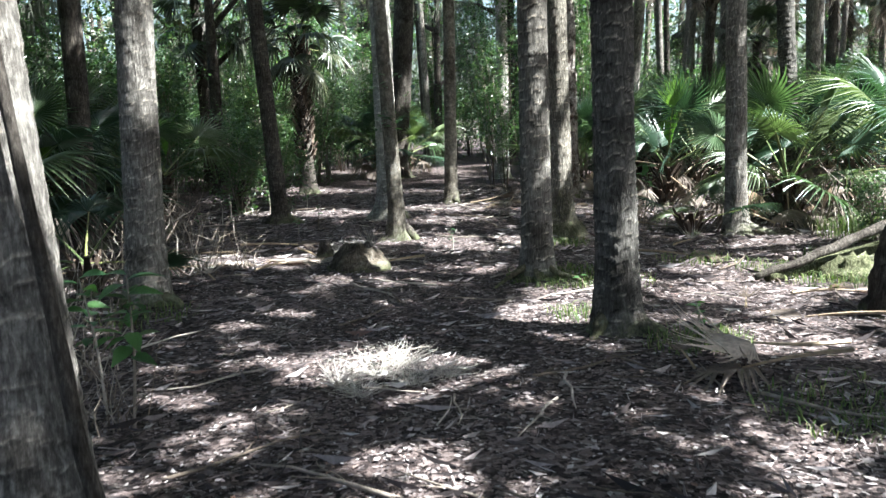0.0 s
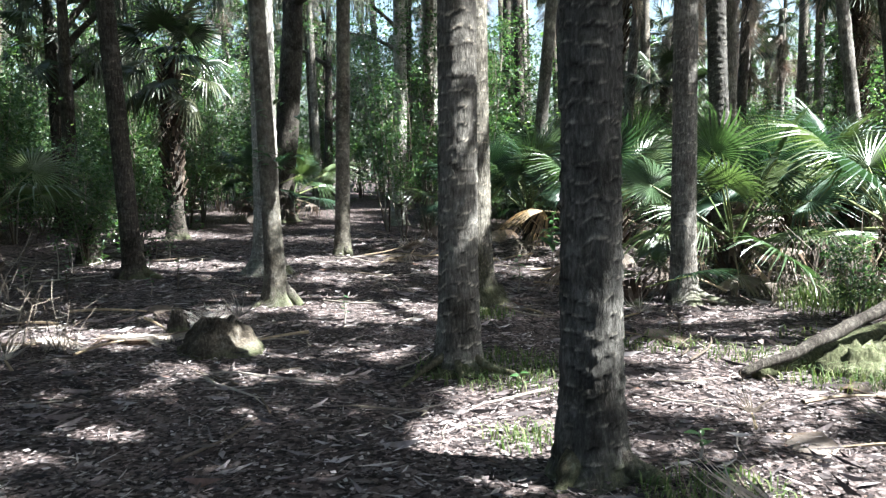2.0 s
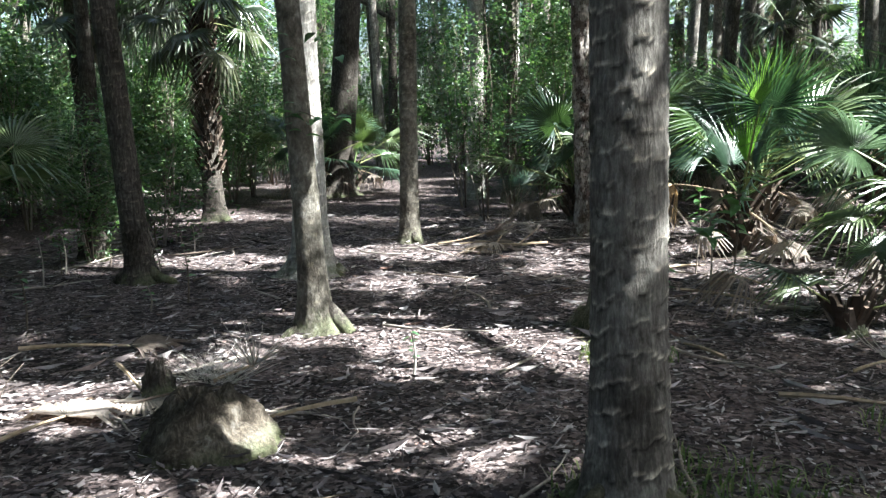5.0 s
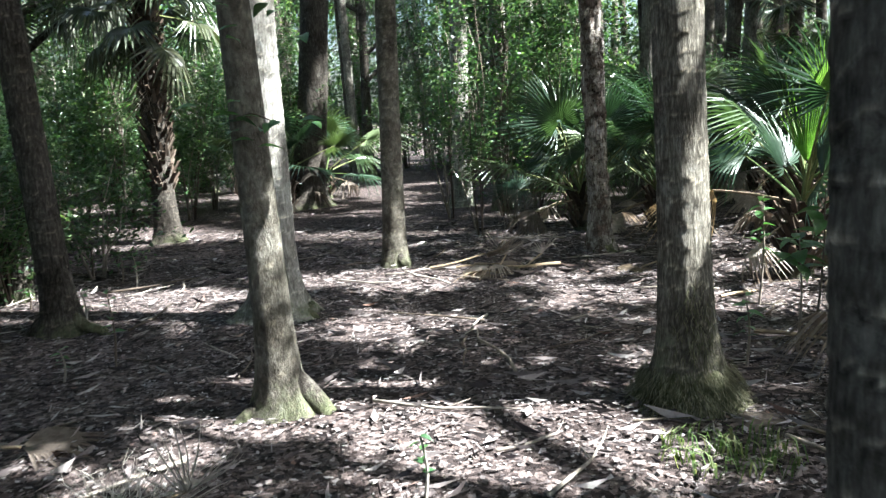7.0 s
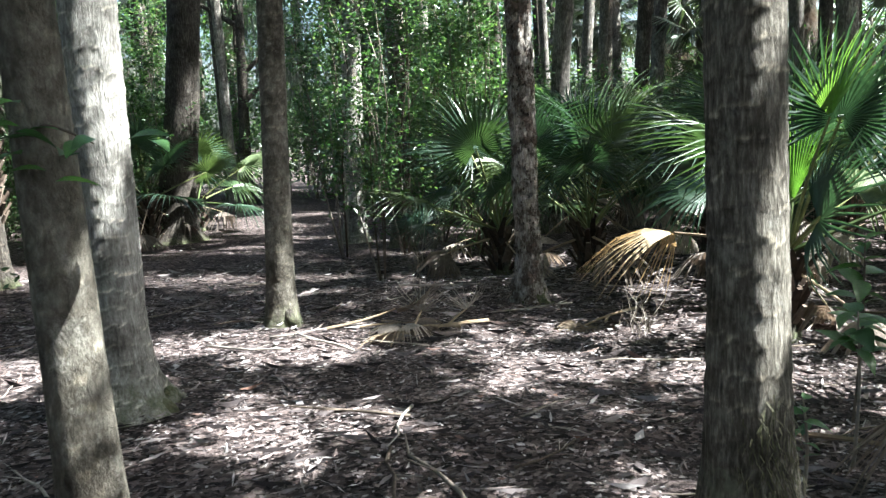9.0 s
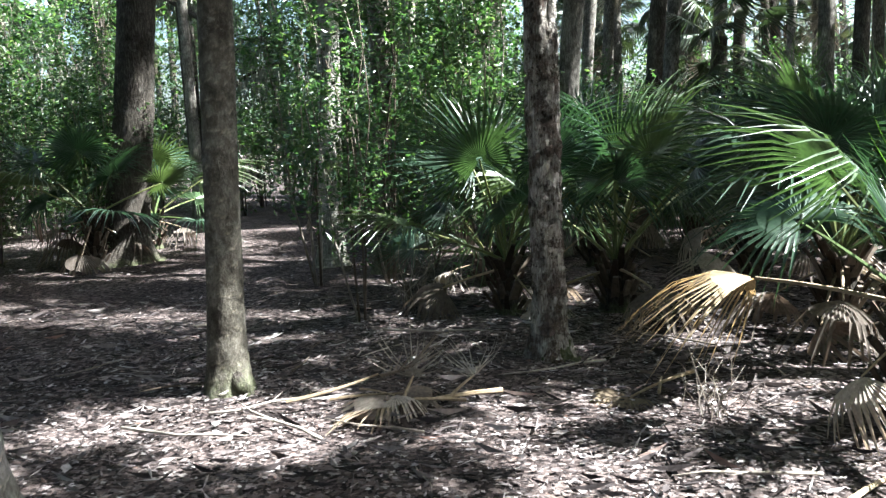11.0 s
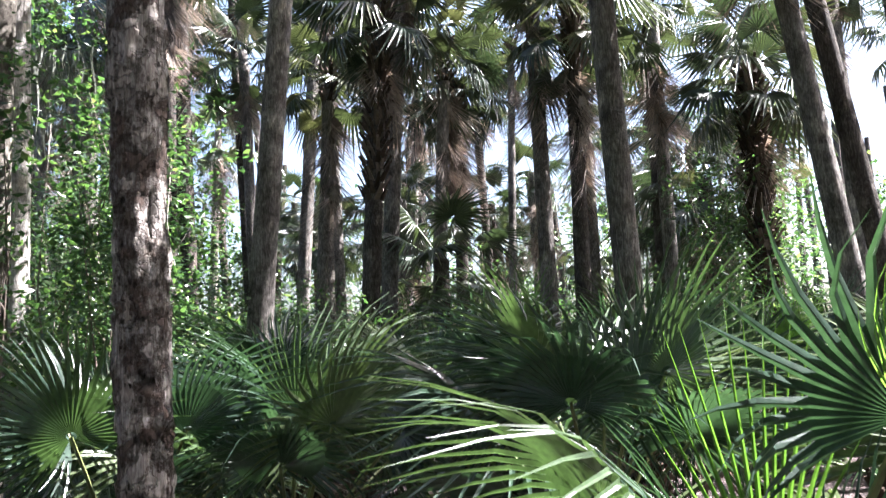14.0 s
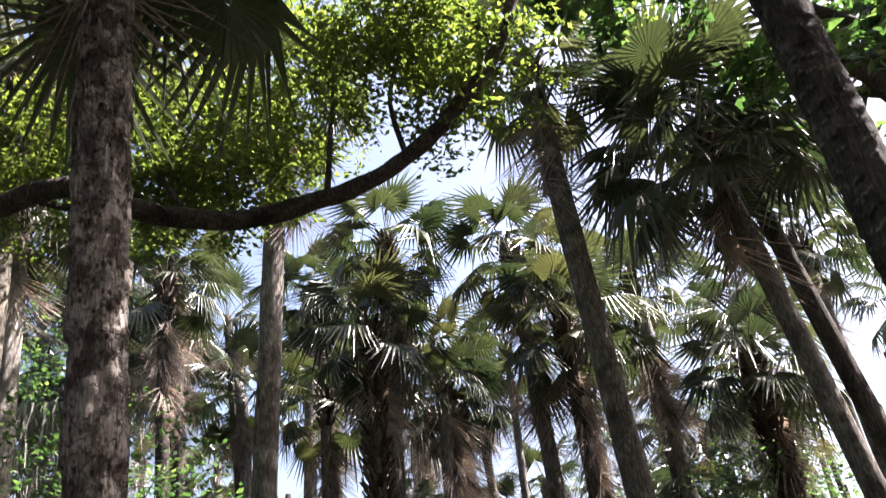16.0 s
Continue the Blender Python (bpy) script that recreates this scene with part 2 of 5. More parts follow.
def stripped_bark(name):
    """Bark that has come away in plates: pale wood, dark remains, cracks between."""
    mat, nt, bsdf = base_mat(name, 0.9, 0.15)
    tc = nt.nodes.new("ShaderNodeTexCoord")
    mp = nt.nodes.new("ShaderNodeMapping")
    mp.inputs["Scale"].default_value = (0.7, 0.7, 0.45)
    nt.links.new(tc.outputs["Object"], mp.inputs["Vector"])
    warp = noise_node(nt, 6, 4)
    add = nt.nodes.new("ShaderNodeMixRGB")
    add.blend_type, add.inputs[0].default_value = "ADD", 0.3
    nt.links.new(mp.outputs["Vector"], add.inputs[1])
    nt.links.new(warp.outputs["Color"], add.inputs[2])
    vor = nt.nodes.new("ShaderNodeTexVoronoi")
    vor.feature = "DISTANCE_TO_EDGE"
    vor.inputs["Scale"].default_value = 13
    nt.links.new(add.outputs[0], vor.inputs["Vector"])
    fib = noise_node(nt, 18, 8, 0.72, (4, 4, 0.5))
    wood = ramp_of(nt, [(0.3, (0.1, 0.082, 0.068)), (0.5, (0.3, 0.265, 0.235)), (0.7, (0.56, 0.52, 0.48))])
    nt.links.new(fib.outputs["Fac"], wood.inputs[0])
    rind = ramp_of(nt, [(0.3, (0.044, 0.03, 0.025)), (0.7, (0.19, 0.145, 0.12))])
    nt.links.new(fib.outputs["Fac"], rind.inputs[0])
    where = ramp_of(nt, [(0.44, (0, 0, 0)), (0.51, (1, 1, 1))])
    nt.links.new(noise_node(nt, 6.5, 8, 0.75, (1, 1, 0.8)).outputs["Fac"], where.inputs[0])
    crack = ramp_of(nt, [(0.0, (0.3, 0.27, 0.25)), (0.035, (0.85, 0.85, 0.85)), (0.1, (1, 1, 1))])
    nt.links.new(vor.outputs["Distance"], crack.inputs[0])
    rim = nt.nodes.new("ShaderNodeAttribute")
    rim.attribute_name = "ledge_wear_shade"
    # dark end of the ramp paints the shade beneath the ring ledges
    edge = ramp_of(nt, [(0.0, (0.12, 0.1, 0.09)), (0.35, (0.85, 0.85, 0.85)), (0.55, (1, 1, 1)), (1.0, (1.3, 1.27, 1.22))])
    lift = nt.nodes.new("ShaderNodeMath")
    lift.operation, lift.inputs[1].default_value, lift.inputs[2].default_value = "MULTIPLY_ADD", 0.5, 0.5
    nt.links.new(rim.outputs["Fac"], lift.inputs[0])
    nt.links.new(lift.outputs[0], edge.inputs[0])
    pecks = nt.nodes.new("ShaderNodeTexVoronoi")
    pecks.inputs["Scale"].default_value = 26
    mp2 = nt.nodes.new("ShaderNodeMapping")
    mp2.inputs["Scale"].default_value = (1.0, 1.0, 0.6)
    nt.links.new(tc.outputs["Object"], mp2.inputs["Vector"])
    nt.links.new(mp2.outputs["Vector"], pecks.inputs["Vector"])
    dots = ramp_of(nt, [(0.16, (0.12, 0.1, 0.09)), (0.3, (1, 1, 1))])
    nt.links.new(pecks.outputs["Distance"], dots.inputs[0])
    col = mixed(nt, mixed(nt, rind.outputs[0], wood.outputs[0], where.outputs[0]), crack.outputs[0], 0.35, "MULTIPLY")
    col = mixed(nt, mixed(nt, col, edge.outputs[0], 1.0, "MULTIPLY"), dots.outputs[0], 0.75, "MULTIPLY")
    nt.links.new(col, bsdf.inputs["Base Color"])
    h = nt.nodes.new("ShaderNodeMath")
    h.operation, h.inputs[1].default_value = "MULTIPLY_ADD", -1.2
    nt.links.new(where.outputs[0], h.inputs[0])
    nt.links.new(crack.outputs[0], h.inputs[2])
    bumped(nt, bsdf, h.outputs[0], 1.0, 0.015)
    return mat


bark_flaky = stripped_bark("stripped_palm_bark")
bark_rot = bark_material("rotten_wood", (0.025, 0.02, 0.016), (0.08, 0.067, 0.052), (0.19, 0.165, 0.135), 0.3, 0.14, 1.0, 0.4)
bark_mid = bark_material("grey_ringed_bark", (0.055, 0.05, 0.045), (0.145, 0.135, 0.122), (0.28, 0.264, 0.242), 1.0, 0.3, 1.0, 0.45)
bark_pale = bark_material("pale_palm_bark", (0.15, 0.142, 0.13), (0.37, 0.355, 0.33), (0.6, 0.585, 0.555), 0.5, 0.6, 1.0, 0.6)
moss_cover = bark_material("moss_cover", (0.03, 0.033, 0.017), (0.075, 0.083, 0.042), (0.18, 0.18, 0.115), 0.0, 0.0, 0.7, 0.5)
boot_mat = island_material("leaf_base", [(0, (0.03, 0.022, 0.017)), (0.6, (0.085, 0.062, 0.047)), (1, (0.19, 0.15, 0.12))], 0.9, 0.0, 0.1)

# spots of the floor kept sunlit, where the added canopy leaves gaps: x, y, radius
CLEAR = [(0.85, 6.45, 0.45), (-0.92, 8.3, 0.35), (0.2, 10.05, 0.28), (2.6, 6.85, 0.6), (4.0, 9.9, 0.7), (-2.4, 9.4, 0.45), (2.67, 8.24, 0.3), (0.24, 8.4, 0.22), (-0.1, 11.0, 0.26), (0.05, 12.5, 0.42), (-2.0, 14.2, 0.5),
         (0.2, 14.4, 0.35), (3.4, 7.75, 0.65), (2.4, 13.85, 0.65), (-0.35, 14.95, 0.3), (3.45, 12.7, 0.7), (-1.35, 4.4, 0.32), (0.15, 4.65, 0.12), (-0.54, 5.3, 0.37), (-0.15, 3.45, 0.2), (2.45, 5.4, 0.45), (0.7, 4.85, 0.16),
         (1.65, 3.4, 0.24), (1.25, 7.1, 0.3), (-0.85, 20.0, 0.7), (3.3, 14.0, 0.6), (1.1, 9.95, 0.22), (-1.3, 10.2, 0.2), (5.2, 10.6, 1.5), (6.3, 12.4, 1.0)]
# lit places above the floor (on trunks and fans): x, y, z, radius
LIT = [(0.9, 7.84, 1.3, 0.2), (-0.8, 13.28, 1.4, 0.1), (-0.8, 13.28, 2.2, 0.5), (-0.8, 13.28, 3.2, 0.6), (1.49, 10.58, 0.5, 0.16), (0.18, 15.3, 0.6, 0.1), (1.5, 20.9, 3.2, 0.8), (-0.55, 11.0, 0.8, 0.02), (3.05, 14.0, 0.7, 0.5),
       (3.5, 13.0, 1.5, 0.7), (5.6, 10.6, 2.0, 1.0), (6.2, 12.6, 2.2, 1.0), (5.0, 15.0, 1.8, 0.5), (2.7, 16.6, 1.4, 0.4), (-2.57, 7.36, 2.3, 0.4), (-1.42, 2.85, 1.6, 0.18), (7.0, 13.2, 3.0, 1.0), (6.6, 10.0, 2.6, 0.8), (5.6, 18.6, 3.0, 0.9), (3.4, 18.0, 6.3, 0.9), (4.6, 17.5, 6.8, 0.9)]
CLEAR += [(x - 0.687 * z, y + 0.2365 * z, rad) for x, y, z, rad in LIT]


def open_sky(x, y, z, room):
    """Whether a leaf mass at this place would shade one of those spots."""
    gx_, gy_ = x - 0.687 * z, y + 0.2365 * z
    return any(math.hypot(gx_ - a, gy_ - b) < 1.12 * c + room for a, b, c in CLEAR)


# ---- geometry helpers ----
def mesh_from(name, verts, faces, mats, index=None, smooth=False):
    me = bpy.data.meshes.new(name)
    me.from_pydata([tuple(v) for v in verts], [], faces)
    for m in mats:
        me.materials.append(m)
    if index is not None:
        me.polygons.foreach_set("material_index", np.asarray(index, dtype=np.int32))
    if smooth:
        me.polygons.foreach_set("use_smooth", np.ones(len(me.polygons), dtype=bool))
    me.update()
    return me


def piece(name, me, parent, m=None, label=""):
    ob = new(name, me)
    ob.parent = parent
    if m is not None:
        ob.matrix_basis = m
    if label:
        ob["label"] = label
    return ob


class Soup:
    """Collects vertices and faces of one mesh."""

    def __init__(self):
        self.v, self.f, self.i = [], [], []

    def add(self, verts, faces, mat=0):
        n = len(self.v)
        self.v.extend(verts)
        self.f.extend(tuple(k + n for k in face) for face in faces)
        self.i.extend([mat] * len(faces))

    def tube(self, pts, radii, sides=6, mat=0, cap=True):
        pts = [Vector(p) for p in pts]
        verts, faces = [], []
        for k, p in enumerate(pts):
            d = (pts[min(k + 1, len(pts) - 1)] - pts[max(k - 1, 0)]).normalized()
            u = d.cross(Vector((0, 0, 1)) if abs(d.z) < 0.9 else Vector((1, 0, 0))).normalized()
            w = d.cross(u)
            for s in range(sides):
                a = 2 * math.pi * s / sides
                verts.append(p + (u * math.cos(a) + w * math.sin(a)) * radii[k])
        for k in range(len(pts) - 1):
            for s in range(sides):
                a, b = k * sides + s, k * sides + (s + 1) % sides
                faces.append((a, b, b + sides, a + sides))
        if cap:
            faces.append(tuple(range(sides))[::-1])
            faces.append(tuple(range(len(verts) - sides, len(verts))))
        self.add(verts, faces, mat)

    def mesh(self, name, mats, smooth=False):
        return mesh_from(name, self.v, self.f, mats, self.i, smooth)


def gz(x, y):
    """Height of the forest floor."""
    return 0.05 * noise.noise((x * 0.45, y * 0.45, 0)) + 0.025 * noise.noise((x * 1.7, y * 1.7, 3)) - 0.012


# ---- palm fronds ----


def frond_mesh(name, seed, mats, radius=0.75, stalk=0.9, segs=34, spread=150, droop=0.25, cup=0.25, tips=0.2, low=False, ragged=0.0, stalk_r=0.011, split=0.45):
    """A fan frond: a stalk along +x from the origin, then pleated segments, joined near the hub and free towards their tips."""
    r = random.Random(seed)
    s = Soup()
    bend = [Vector((stalk * k / 4, 0, -0.10 * stalk * (k / 4) ** 2)) for k in range(5)]
    s.tube(bend, [stalk_r * (1.5 - 0.7 * k / 4) for k in range(5)], 4 if low else 5, 1, False)
    hub = bend[-1]
    step = 2 * spread / segs
    free = [1.0] if low else [0.62, 0.82, 1.0]
    half = math.tan(radians(step) / 2)

    def place(deg, d, hang, tip, q):
        far = abs(deg) / max(spread, 1)
        a = radians(deg)
        lift = cup * d * far ** 1.3 - hang * d * d / radius - tip * radius * max(0, q - 0.4) ** 2
        return hub + Vector((d * math.cos(a), d * math.sin(a), lift))

    hangs = [droop * r.uniform(0.75, 1.25) + ragged * r.uniform(0, 0.8) for _ in range(segs)]
    # the pleated sheet: valleys shared by neighbours, ridges between them
    start, rows = len(s.v), [0.04, split * 0.55, split]
    verts, faces, mid = [], [], {}
    for k in range(segs + 1):
        for q in rows:
            verts.append(place(-spread + step * k, radius * q * (1 - 0.25 * (abs(2 * k / segs - 1)) ** 2), droop, 0, q) + Vector((0, 0, 0.5 * radius * q * half)))
    nv = len(rows)
    for k in range(segs):
        deg = -spread + step * (k + 0.5)
        for j, q in enumerate(rows):
            mid[k, j] = len(verts)
            verts.append(place(deg, radius * q * (1 - 0.25 * (abs(2 * (k + 0.5) / segs - 1)) ** 2), droop, 0, q) - Vector((0, 0, 0.35 * radius * q * half)))
        for j in range(nv - 1):
            faces += [(k * nv + j, mid[k, j], mid[k, j + 1], k * nv + j + 1), (mid[k, j], (k + 1) * nv + j, (k + 1) * nv + j + 1, mid[k, j + 1])]
        if ragged and r.random() < ragged * 0.4:
            continue
        length = radius * (1.0 - 0.3 * abs(2 * k / segs - 1) ** 1.5) * r.uniform(0.9, 1.06)
        tip, turn, sway = tips * r.uniform(0.2, 1.7), r.uniform(-0.3, 0.3), r.uniform(-0.8, 0.8) * step
        last = (k * nv + nv - 1, mid[k, nv - 1], (k + 1) * nv + nv - 1)
        for q in free:
            d, w = length * q, radius * split * half * max(0.03, (1 - (q - split) / (1 - split))) ** 0.8
            a = radians(deg)
            c = place(deg + sway * (q - split), d, hangs[k], tip, q)
            side = Vector((-math.sin(a), math.cos(a), turn * q)) * w
            n = len(verts)
            verts += [c - side + Vector((0, 0, 0.4 * w)), c - Vector((0, 0, 0.3 * w)), c + side + Vector((0, 0, 0.4 * w))]
            faces += [(last[0], last[1], n + 1, n), (last[1], last[2], n + 2, n + 1)]
            last = (n, n + 1, n + 2)
    s.add(verts, faces, 0)
    return s.mesh(name, mats)


GREEN = [frond_mesh("frond", 10 + k, [frond_green, stalk_mat], 0.74, 1.0, 36, 140, 0.12 + 0.1 * k, 0.35, 0.3 + 0.3 * k, split=0.36) for k in range(4)]
YOUNG = [frond_mesh("frond", 30 + k, [frond_young, stalk_mat], 0.8 - 0.15 * k, 0.3 + 0.75 * k, 16 + 6 * k, 30 + 16 * k, 0.06, 0.25, 0.3, split=0.28) for k in range(2)]
SHORT = frond_mesh("frond", 35, [frond_green, stalk_mat], 0.82, 0.42, 30, 95, 0.1, 0.3, 0.5, split=0.36)
BROWN = [frond_mesh("dead_frond", 40 + k, [frond_dead, stalk_dead], 0.62, 0.7, 26, 110, 0.5, -0.4, 1.2, False, 0.5) for k in range(3)]
TAN = frond_mesh("dead_frond", 51, [frond_tan, stalk_dead], 0.8, 1.0, 40, 78, 0.35, -0.5, 0.9, False, 0.35, 0.013, 0.35)
HIGH = [frond_mesh("frond", 60 + k, [frond_high, stalk_mat], 0.95, 1.1, 26, 135, 0.3 + 0.12 * k, 0.25, 0.7, True) for k in range(4)]
SKIRT = [frond_mesh("dead_frond", 70 + k, [frond_dead, stalk_dead], 1.15, 0.6, 22, 42, 0.35, -0.5, 0.6, True, 0.5, 0.011, 0.25) for k in range(3)]


def set_frond(parent, me, origin, az, elev, scale=1.0, roll=0.0, label=""):
    m = Matrix.Translation(origin) @ pose(0, 0, 0, 0, 0, az) @ pose(0, 0, 0, 0, -elev, 0) @ pose(0, 0, 0, roll, 0, 0) @ Matrix.Scale(scale, 4)
    return piece("dead_frond" if me.name.startswith("dead") else "frond", me, parent, m, label)


# ---- trunks ----


def trunk_mesh(name, seed, height, r0, r1, lean, bend, mat, flare=1.5, sides=40, step=0.03, scars=0.03, pits=0, roots=0.25, plates=0.0, ring=0.1):
    """A trunk that starts below the soil: ring ledges, flutes, a flared foot. The crests' wear and the shade painted
    under the ledges are kept as an attribute.
    """
    r = random.Random(seed)
    ph = [r.uniform(0, 6.28) for _ in range(6)]
    holes = [(r.uniform(0.9, height - 0.2), r.uniform(0, 6.28), r.uniform(0.03, 0.07)) for _ in range(pits)]
    verts, faces, ledge_wear_shade, levels, z = [], [], [], [], -0.25
    while z < height:
        levels.append(z)
        z += step if z < 4.6 or step > 0.05 else step * 3
    levels.append(height)
    for z in levels:
        t = max(0, z) / height
        cx, cy = axis_at(z, lean, bend, height)
        base = r0 + (r1 - r0) * t
        base *= 1 + 0.16 * math.exp(-max(z, 0) / 0.55)
        foot = (flare - 1) * math.exp(-max(z, -0.1) / 0.16)
        for s in range(sides):
            a = 2 * math.pi * s / sides
            ca, sa = math.cos(a), math.sin(a)
            n1 = noise.noise((ca * 1.3 + seed, sa * 1.3, z * 1.2))
            ringz = (z + 0.05 * noise.noise((ca * 1.4, sa * 1.4 + seed, z * 2.5)) + 0.022 * noise.noise((ca * 5, sa * 5 + seed, z * 3))) / ring
            saw = ringz - math.floor(ringz)
            lip = max(0.0, min(1.0, 0.55 + 1.5 * noise.noise((ca * 2.6 + seed, sa * 2.6, math.floor(ringz) * 1.7))))
            n2 = noise.noise((ca * 5 + seed, sa * 5, z * 14))
            rad = base * (1 + 0.05 * n1 + scars * 1.5 * lip * ((1 - saw) ** 1.6 - 0.4) + scars * 0.9 * n2)
            # positive on the pale crest, negative where shade is painted just below the next
            ledge_wear_shade.append(lip * (math.exp(-(saw / 0.16) ** 2) - 0.7 * math.exp(-((1 - saw) / 0.2) ** 2)))
            rad += base * foot * (1 + roots * (math.sin(3 * a + ph[0]) + 0.7 * math.sin(5 * a + ph[1])))
            if plates:
                cell = noise.cell((round(a * 1.9 + 3 * noise.noise((0, 0, z * 1.3))), round(z * 5.5 + 0.6 * noise.noise((ca * 2, sa * 2, z * 3))), seed))
                rad += base * plates * (cell - 0.5) + base * plates * 0.7 * noise.noise((ca * 7, sa * 7, z * 11))
            for hz, ha, hr in holes:
                da = (a - ha + math.pi) % (2 * math.pi) - math.pi
                q = math.hypot((z - hz) * 0.8, da * base) / hr
                if q < 1.25:
                    rad -= 0.05 * max(0, 1 - q) ** 0.5 - (0.008 if 0.95 < q else 0)
            verts.append((cx + rad * ca, cy + rad * sa, z))
    for k in range(len(levels) - 1):
        for s in range(sides):
            a, b = k * sides + s, k * sides + (s + 1) % sides
            faces.append((a, b, b + sides, a + sides))
    faces.append(tuple(range(len(verts) - sides, len(verts))))
    me = mesh_from(name, verts, faces, [mat], None, True)
    me.attributes.new("ledge_wear_shade", "FLOAT", "POINT").data.foreach_set("value", ledge_wear_shade)
    return me


def axis_at(z, lean, bend, height):
    q = max(0, z) / height
    w = math.sin(q * math.pi)
    return lean[0] * z + bend[0] * w, lean[1] * z + bend[1] * w


def boots_mesh(seed, z0, z1, r0, lean, bend, height, mat, rows=16):
    """Old leaf bases, split and crossed, round a palm's trunk."""
    r = random.Random(seed)
    s = Soup()
    for k in range(rows):
        z = z0 + (z1 - z0) * k / rows
        cx, cy = axis_at(z, lean, bend, height)
        for j in range(7):
            a = 2 * math.pi * (j + 0.5 * (k % 2)) / 7 + r.uniform(-0.2, 0.2)
            out, tan_ = Vector((math.cos(a), math.sin(a), 0)), Vector((-math.sin(a), math.cos(a), 0))
            length, tilt = r.uniform(0.12, 0.26), r.uniform(0.35, 0.8)
            up = (Vector((0, 0, 1)) + out * tilt + tan_ * r.uniform(-0.35, 0.35)).normalized()
            b = Vector((cx, cy, z)) + out * r0 * 0.85
            w = r.uniform(0.025, 0.045)
            e = b + up * length
            n = up.cross(tan_).normalized() * 0.012
            s.add([b - tan_ * w - n, b + tan_ * w - n, e + tan_ * w * 0.5 - n, e - tan_ * w * 0.5 - n,
                   b - tan_ * w + n, b + tan_ * w + n, e + tan_ * w * 0.5 + n, e - tan_ * w * 0.5 + n],
                  [(0, 1, 2, 3), (7, 6, 5, 4), (0, 4, 5, 1), (2, 6, 7, 3), (1, 5, 6, 2), (0, 3, 7, 4)])
    return s.mesh("leaf_bases", [mat])


def crown_mesh(seed, fronds, skirt):
    """A distant crown in one piece: its fronds and the dry skirt below them."""
    r = random.Random(seed)
    me = bmesh.new()
    mats = [frond_high, stalk_mat, frond_dead, stalk_dead]
    for k in range(fronds + skirt):
        q = k / max(1, fronds - 1)
        dry = k >= fronds
        src = (SKIRT if dry else HIGH)[r.randrange(3)]
        elev = r.uniform(-90, -70) if dry else 78 - 118 * q ** 0.85 + r.uniform(-8, 8)
        m = Matrix.Translation((0, 0, -0.3 - r.uniform(0, 0.2 + 0.05 * skirt) if dry else -0.25 * q)) @ pose(0, 0, 0, 0, 0, k * 137.5 + r.uniform(-12, 12)) @ pose(0, 0, 0, 0, -elev, 0) @ pose(0, 0, 0, r.uniform(-30, 30), 0, 0) @ Matrix.Scale(r.uniform(0.85, 1.12), 4)
        old = len(me.faces)
        me.from_mesh(src)
        me.faces.ensure_lookup_table()
        me.verts.ensure_lookup_table()
        fs = me.faces[old:]
        bmesh.ops.transform(me, matrix=m, verts=list({v for f in fs for v in f.verts}))
        if dry:
            for f in fs:
                f.material_index += 2
    out = bpy.data.meshes.new("crown")
    me.to_mesh(out)
    me.free()
    for m in mats:
        out.materials.append(m)
    return out


CROWNS = [crown_mesh(600 + k, 15, (12, 28, 42)[k % 3]) for k in range(6)]


def far_palm(seed, x, y, height, radius, lean, mat, crown, size):
    r = random.Random(seed)
    palm = tagged(new("cabbage_palm"), ("tall cabbage palm with fan crown", "tall cabbage palm with brown leaf skirt", "cabbage palm with a long shaggy dead skirt")[crown % 3], "palm tree", "palms of the hammock")
    palm.matrix_basis = pose(x, y, gz(x, y))
    piece("trunk", trunk_mesh("trunk", seed, height, radius, radius * 0.85, lean, (0, 0), mat, 1.4, 14, 0.22), palm)
    hx, hy = axis_at(height, lean, (0, 0), height)
    piece("crown", CROWNS[crown], palm, pose(hx, hy, height - 0.05, 0, 0, r.uniform(0, 360)) @ Matrix.Scale(size, 4))


def cabbage_palm(seed, x, y, height, radius, lean=(0, 0), bend=(0, 0), mat=None, label="", near=True, fronds=22, skirt=8, boots=0.0, size=0.72, flare=1.5, pits=0, scars=0.03, top=None, plates=0.0, ring=0.1, group="palms of the hammock"):
    r = random.Random(seed)
    palm = tagged(new("cabbage_palm"), label or "tall cabbage palm with a bare grey trunk and fan crown", "palm tree", group)
    palm.matrix_basis = pose(x, y, gz(x, y))
    sides, step = (48, 0.014) if near else (16, 0.12)
    piece("trunk", trunk_mesh("trunk", seed, height, radius, (top or radius * 0.85), lean, bend, mat or bark_grey, flare, sides, step, scars, pits, plates=plates, ring=ring), palm)
    hx, hy = axis_at(height, lean, bend, height)
    head = Vector((hx, hy, height - 0.05))
    if boots:
        tagged(piece("cladding", boots_mesh(seed, height - boots, height, radius, lean, bend, height, boot_mat, max(5, int(boots / 0.09))), palm), kind="stuff")
    for k in range(fronds):
        q = k / max(1, fronds - 1)
        elev = 78 - 118 * q ** 0.85 + r.uniform(-8, 8)
        set_frond(palm, HIGH[r.randrange(4)], head - Vector((0, 0, 0.25 * q)), k * 137.5 + r.uniform(-12, 12), elev, size * r.uniform(0.85, 1.12), r.uniform(-25, 25))
    for k in range(skirt):
        set_frond(palm, SKIRT[r.randrange(3)], head - Vector((0, 0, 0.3 + r.uniform(0, 0.045 * skirt + 0.2))), k * 151 + r.uniform(-20, 20), r.uniform(-89, -68), size * r.uniform(0.8, 1.1), r.uniform(-40, 40))
    return palm


